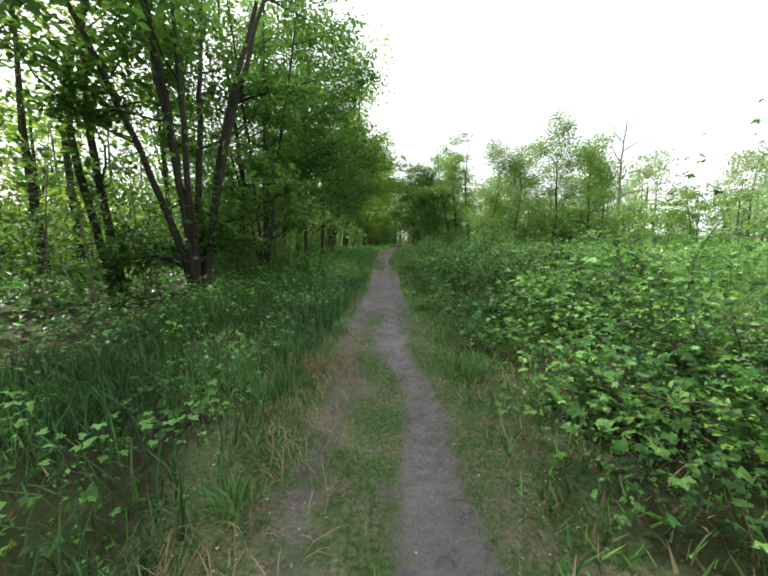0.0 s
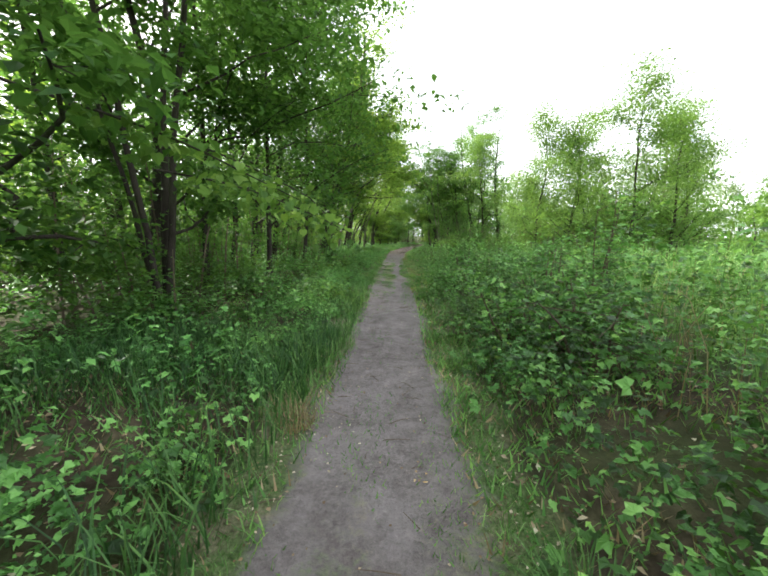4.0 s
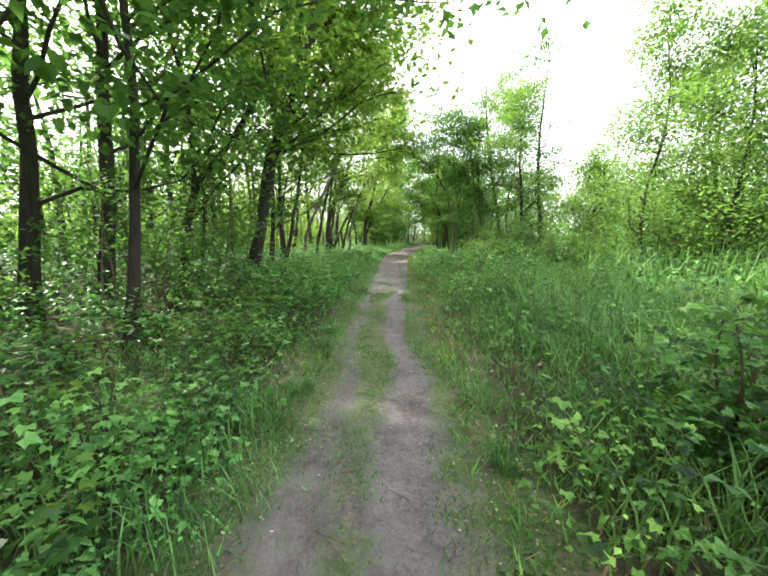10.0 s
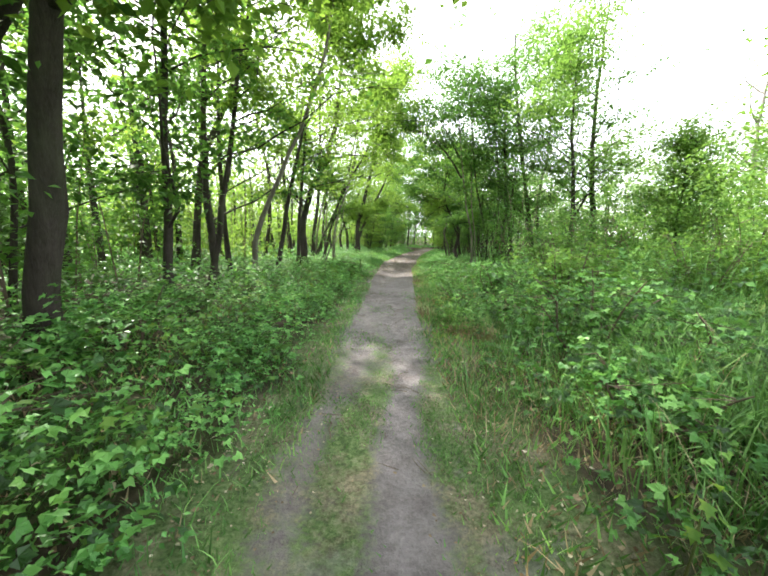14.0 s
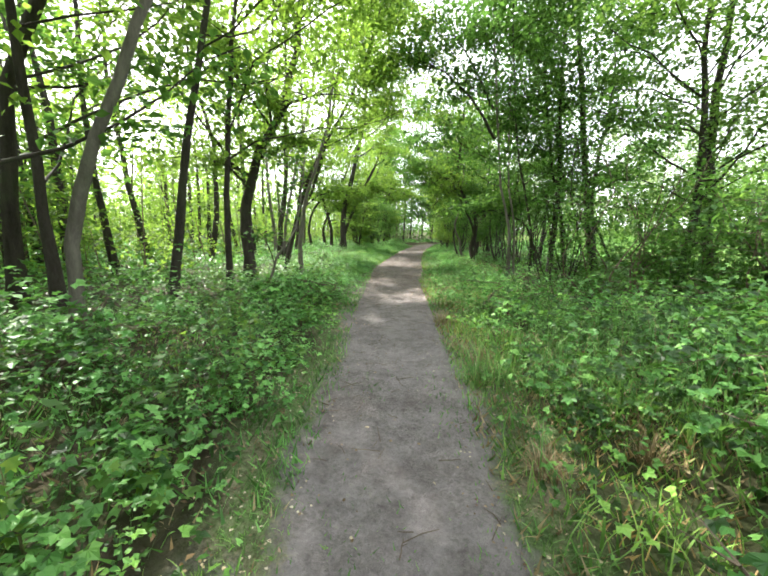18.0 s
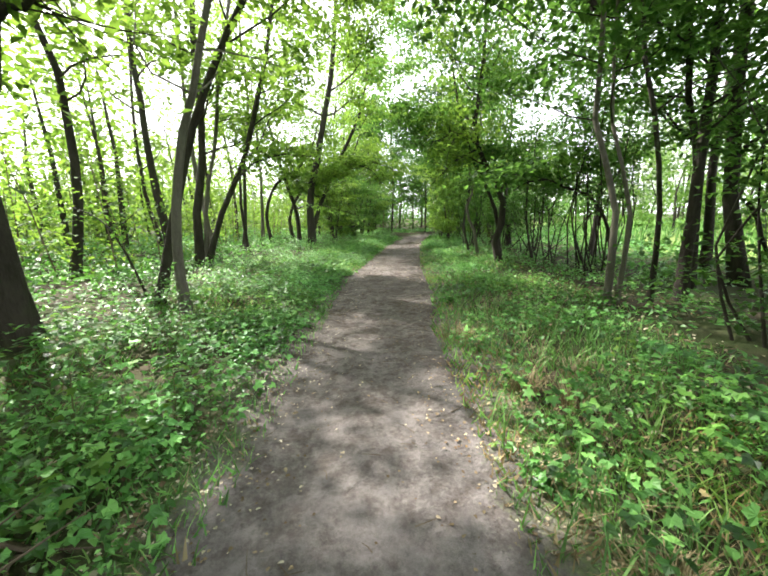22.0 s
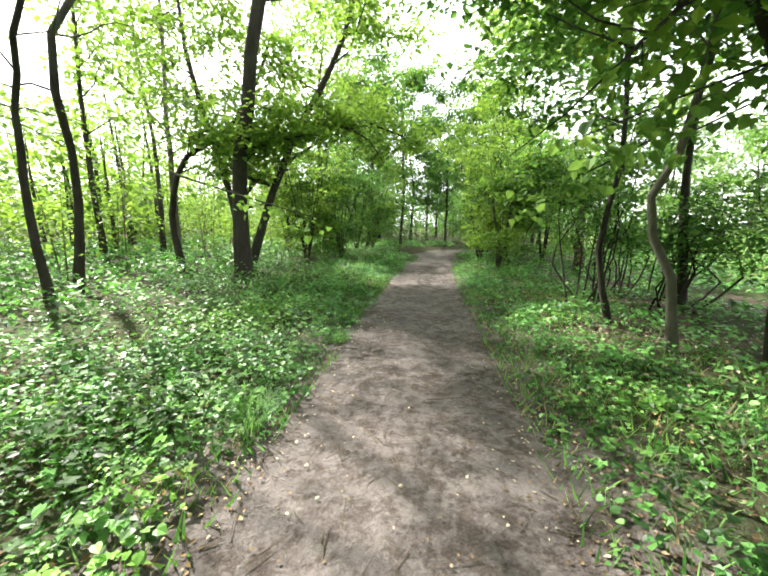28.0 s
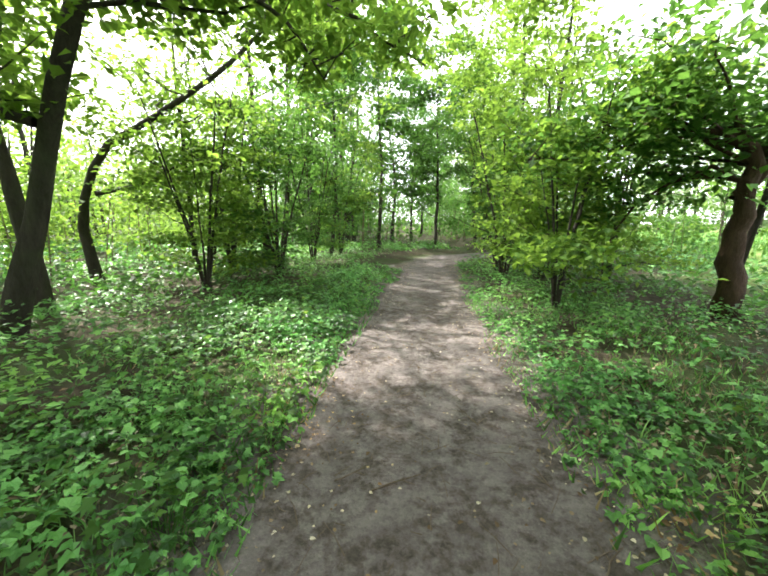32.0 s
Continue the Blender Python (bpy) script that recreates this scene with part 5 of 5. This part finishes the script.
def dead_leaves(name, seed, side, y0, y1, n, label):
    """Old leaves caught among the herbs, in drifts."""
    rng = np.random.default_rng(seed)
    y, d = rng.uniform(y0, y1, n), rng.uniform(0.15, 3.6, n)
    x = track_x(y) + side * (track_w(y) + d)
    keep = rng.uniform(0, 1, n) < 0.5 + 0.9 * wave(x * 1.7 + 2, y * 1.7)
    v, f = leaf_cloud(rng, np.stack([x, y, ground_z(x, y) + 0.02 + rng.uniform(0, 0.05, n)], -1)[keep], 0.042, LEAF_FAR, 0.5, 0.0)
    stuff(name, v, [f], MAT_LITTER, label, "leaf litter")


dead_leaves("woodland_litter", 704, 1, 28, 47, 13000, "brown dead leaves lying under the trees")
dead_leaves("woodland_litter", 705, -1, 4, 47, 16000, "brown dead leaves lying among the herbs")
dead_leaves("verge_litter", 706, 1, 0.4, 28, 7000, "withered leaves lying among the brambles")


def twigs(name, seed, n, label):
    rng = np.random.default_rng(seed)
    got = []
    for _ in range(n):
        y = rng.uniform(-1, 50) if rng.uniform() < 0.45 else rng.uniform(32, 48)
        x = track_x(y) + rng.uniform(-1.2, 1.2) * track_w(y)
        a, ln = rng.uniform(0, math.pi), rng.uniform(0.04, 0.22)
        z = float(ground_z(np.array(x), np.array(y))) + 0.008
        d = np.array([math.cos(a), math.sin(a), 0]) * ln
        c = np.array([x, y, z])
        got.append(tube(np.array([c - d / 2, c + rng.normal(0, 0.006, 3) * [1, 1, 0.3] + [0, 0, 0.004], c + d / 2]), [0.003, 0.0025, 0.0015], 4))
    v, q = joined(got)
    stuff(name, v, [q], MAT_TWIG, label, "twigs")


twigs("fallen_twigs", 702, 1700, "thin broken twigs lying on the path")


# ---- single plants, tufts and sticks near the track ----
LEAF_BLADE = mesh_of("leaf", LEAF_LOBED[0], [LEAF_LOBED[1]], MAT_YOUNG_LIT)
LEAF_ROUND = mesh_of("leaf", LEAF_HEART[0], [LEAF_HEART[1]], MAT_HERB)


def seedling(x, y, h, size, seed, blade, label):
    """A stem with stalked leaves in tiers, each leaf a piece of its own."""
    rng = np.random.default_rng(seed)
    root = tagged(new("seedling"), label, "seedling", "seedlings in the undergrowth")
    root.location = (x, y, float(ground_z(np.array(x), np.array(y))) - 0.01)
    lean = rng.normal(0, 0.08 * h, 2)
    top = np.array([lean[0], lean[1], h])
    v, q = tube(np.array([(0, 0, 0), top * 0.5 + [0.01, 0.0, 0], top]), [0.006, 0.005, 0.002], 5)
    part("stem", mesh_of("stem", v, [q], MAT_STALK), root)
    pieces = []
    for i in range(9):
        k = 0.35 + 0.65 * i / 8
        a = i * 2.4 + rng.normal(0, 0.3)
        c = top * k
        e = c + np.array([math.cos(a), math.sin(a), 0.25]) * size * (1.2 - 0.6 * k)
        pieces.append(tube(np.array([c, e]), [0.0025, 0.0015], 3))
        leaf = new("leaf", blade)
        leaf.parent = root
        leaf.matrix_local = Matrix.Translation(Vector(e)) @ Matrix.Rotation(a, 4, "Z") @ Matrix.Rotation(0.15 + 0.3 * abs(rng.normal()), 4, "Y") @ Matrix.Rotation(rng.normal(0, 0.25), 4, "X") @ Matrix.Scale(size * rng.uniform(0.75, 1.2), 4)
    v, q = joined(pieces)
    tagged(part("petiole", mesh_of("petiole", v, [q], MAT_STALK), root), kind="stuff")


rng = np.random.default_rng(91)
for n in range(84):
    side = -1 if n < 58 else 1
    y = rng.uniform(13.5, 32) if n < 44 else rng.uniform(32, 47) if n < 58 else rng.uniform(3, 30) if n < 74 else rng.uniform(30, 46)
    x = float(track_x(y)) + side * (float(track_w(y)) + rng.uniform(0.45, 1.7))
    tall = float(weed_height(np.array(x), np.array(y)))
    seedling(x, y, max(0.16, min(tall * rng.uniform(1.0, 1.3), 0.75)), 0.068 if y < 32 else 0.06, 900 + n, LEAF_ROUND if n % 4 == 3 else LEAF_BLADE,
             "young maple seedling with lobed light green leaves" if n % 4 != 3 else "young plant with heart-shaped green leaves")


def tuft(x, y, r, h, n, seed, mat, label):
    rng = np.random.default_rng(seed)
    a, d = rng.uniform(0, 2 * math.pi, n), r * np.sqrt(rng.uniform(0, 1, n))
    v, q, t = blades(rng, np.stack([d * np.cos(a), d * np.sin(a), 0 * a], -1), h, 0.006, 0.7, a + rng.normal(0, 0.6, n))
    ob = tagged(part("grass_tuft", mesh_of("grass_tuft", v, [q, t], mat)), label, "grass tuft", "grass tufts on the verge")
    ob.location = (x, y, float(ground_z(np.array(x), np.array(y))))


for n in range(64):
    y = rng.uniform(37, 44) if n < 12 else rng.uniform(21, 33) if n < 36 else rng.uniform(0, 8) if n < 44 else rng.uniform(1, 20)
    side = -1 if n < 12 or 36 <= n < 44 or n % 2 == 0 and n >= 44 else 1
    dry = 12 <= n < 44 and n % 3 != 0
    x = float(track_x(y)) + side * (float(track_w(y)) + (rng.uniform(0.0, 0.35) if n < 12 or n >= 36 else rng.uniform(0.05, 1.0)))
    tuft(x, y, rng.uniform(0.08, 0.2), rng.uniform(0.12, 0.26), 140, 1100 + n, MAT_STRAW if dry else MAT_GRASS, "dry straw-coloured grass tuft on the verge" if dry else "bright green grass tuft at the path's edge")


def stick(x, y, turn, length, r, seed):
    rng = np.random.default_rng(seed)
    u = np.array([math.cos(turn), math.sin(turn), 0.0])
    w = np.array([-u[1], u[0], 0.0])
    k = np.linspace(-0.5, 0.5, 6)
    p = k[:, None] * length * u + rng.normal(0, 0.02 * length, (6, 1)) * w + [0, 0, r * 0.8]
    root = tagged(new("fallen_stick"), "thin broken brown stick lying on the path", "stick", "sticks on the path")
    root.location = (x, y, float(ground_z(np.array(x), np.array(y))) + 0.006)
    v, q = tube(p, r * np.linspace(1, 0.5, 6), 6, 0.1, rng)
    part("shaft", mesh_of("shaft", v, [q], MAT_TWIG, True), root)
    c = p[3]
    e = c + (u * 0.8 + w * rng.choice((-1, 1))) * length * 0.25 + [0, 0, r * 0.3]
    v, q = tube(np.array([c, (c + e) / 2, e]), [r * 0.6, r * 0.45, r * 0.25], 5)
    part("side_twig", mesh_of("side_twig", v, [q], MAT_TWIG, True), root)


for n in range(70):
    y = rng.uniform(31, 48) if n < 52 else rng.uniform(0, 31)
    stick(float(track_x(y)) + float(track_w(y)) * rng.uniform(-1.05, 1.05), y, rng.uniform(0, 3.1), rng.uniform(0.10, 0.34), rng.uniform(0.003, 0.006), 1200 + n)
FLAT_LEAF = mesh_of("fallen_leaf", LEAF_OVATE[0] * [1, 1, 0.5], [LEAF_OVATE[1]], MAT_LITTER)
for n in range(40):
    y = rng.uniform(20, 47)
    x = float(track_x(y)) + float(track_w(y)) * rng.uniform(-0.9, 0.9)
    ob = tagged(new("fallen_leaf", FLAT_LEAF), "single dry leaf lying flat on the path", "leaf", "leaves on the path")
    ob.matrix_world = Matrix.Translation((x, y, float(ground_z(np.array(x), np.array(y))) + 0.012)) @ Matrix.Rotation(rng.uniform(0, 6.2), 4, "Z") @ Matrix.Scale(rng.uniform(0.022, 0.042), 4)
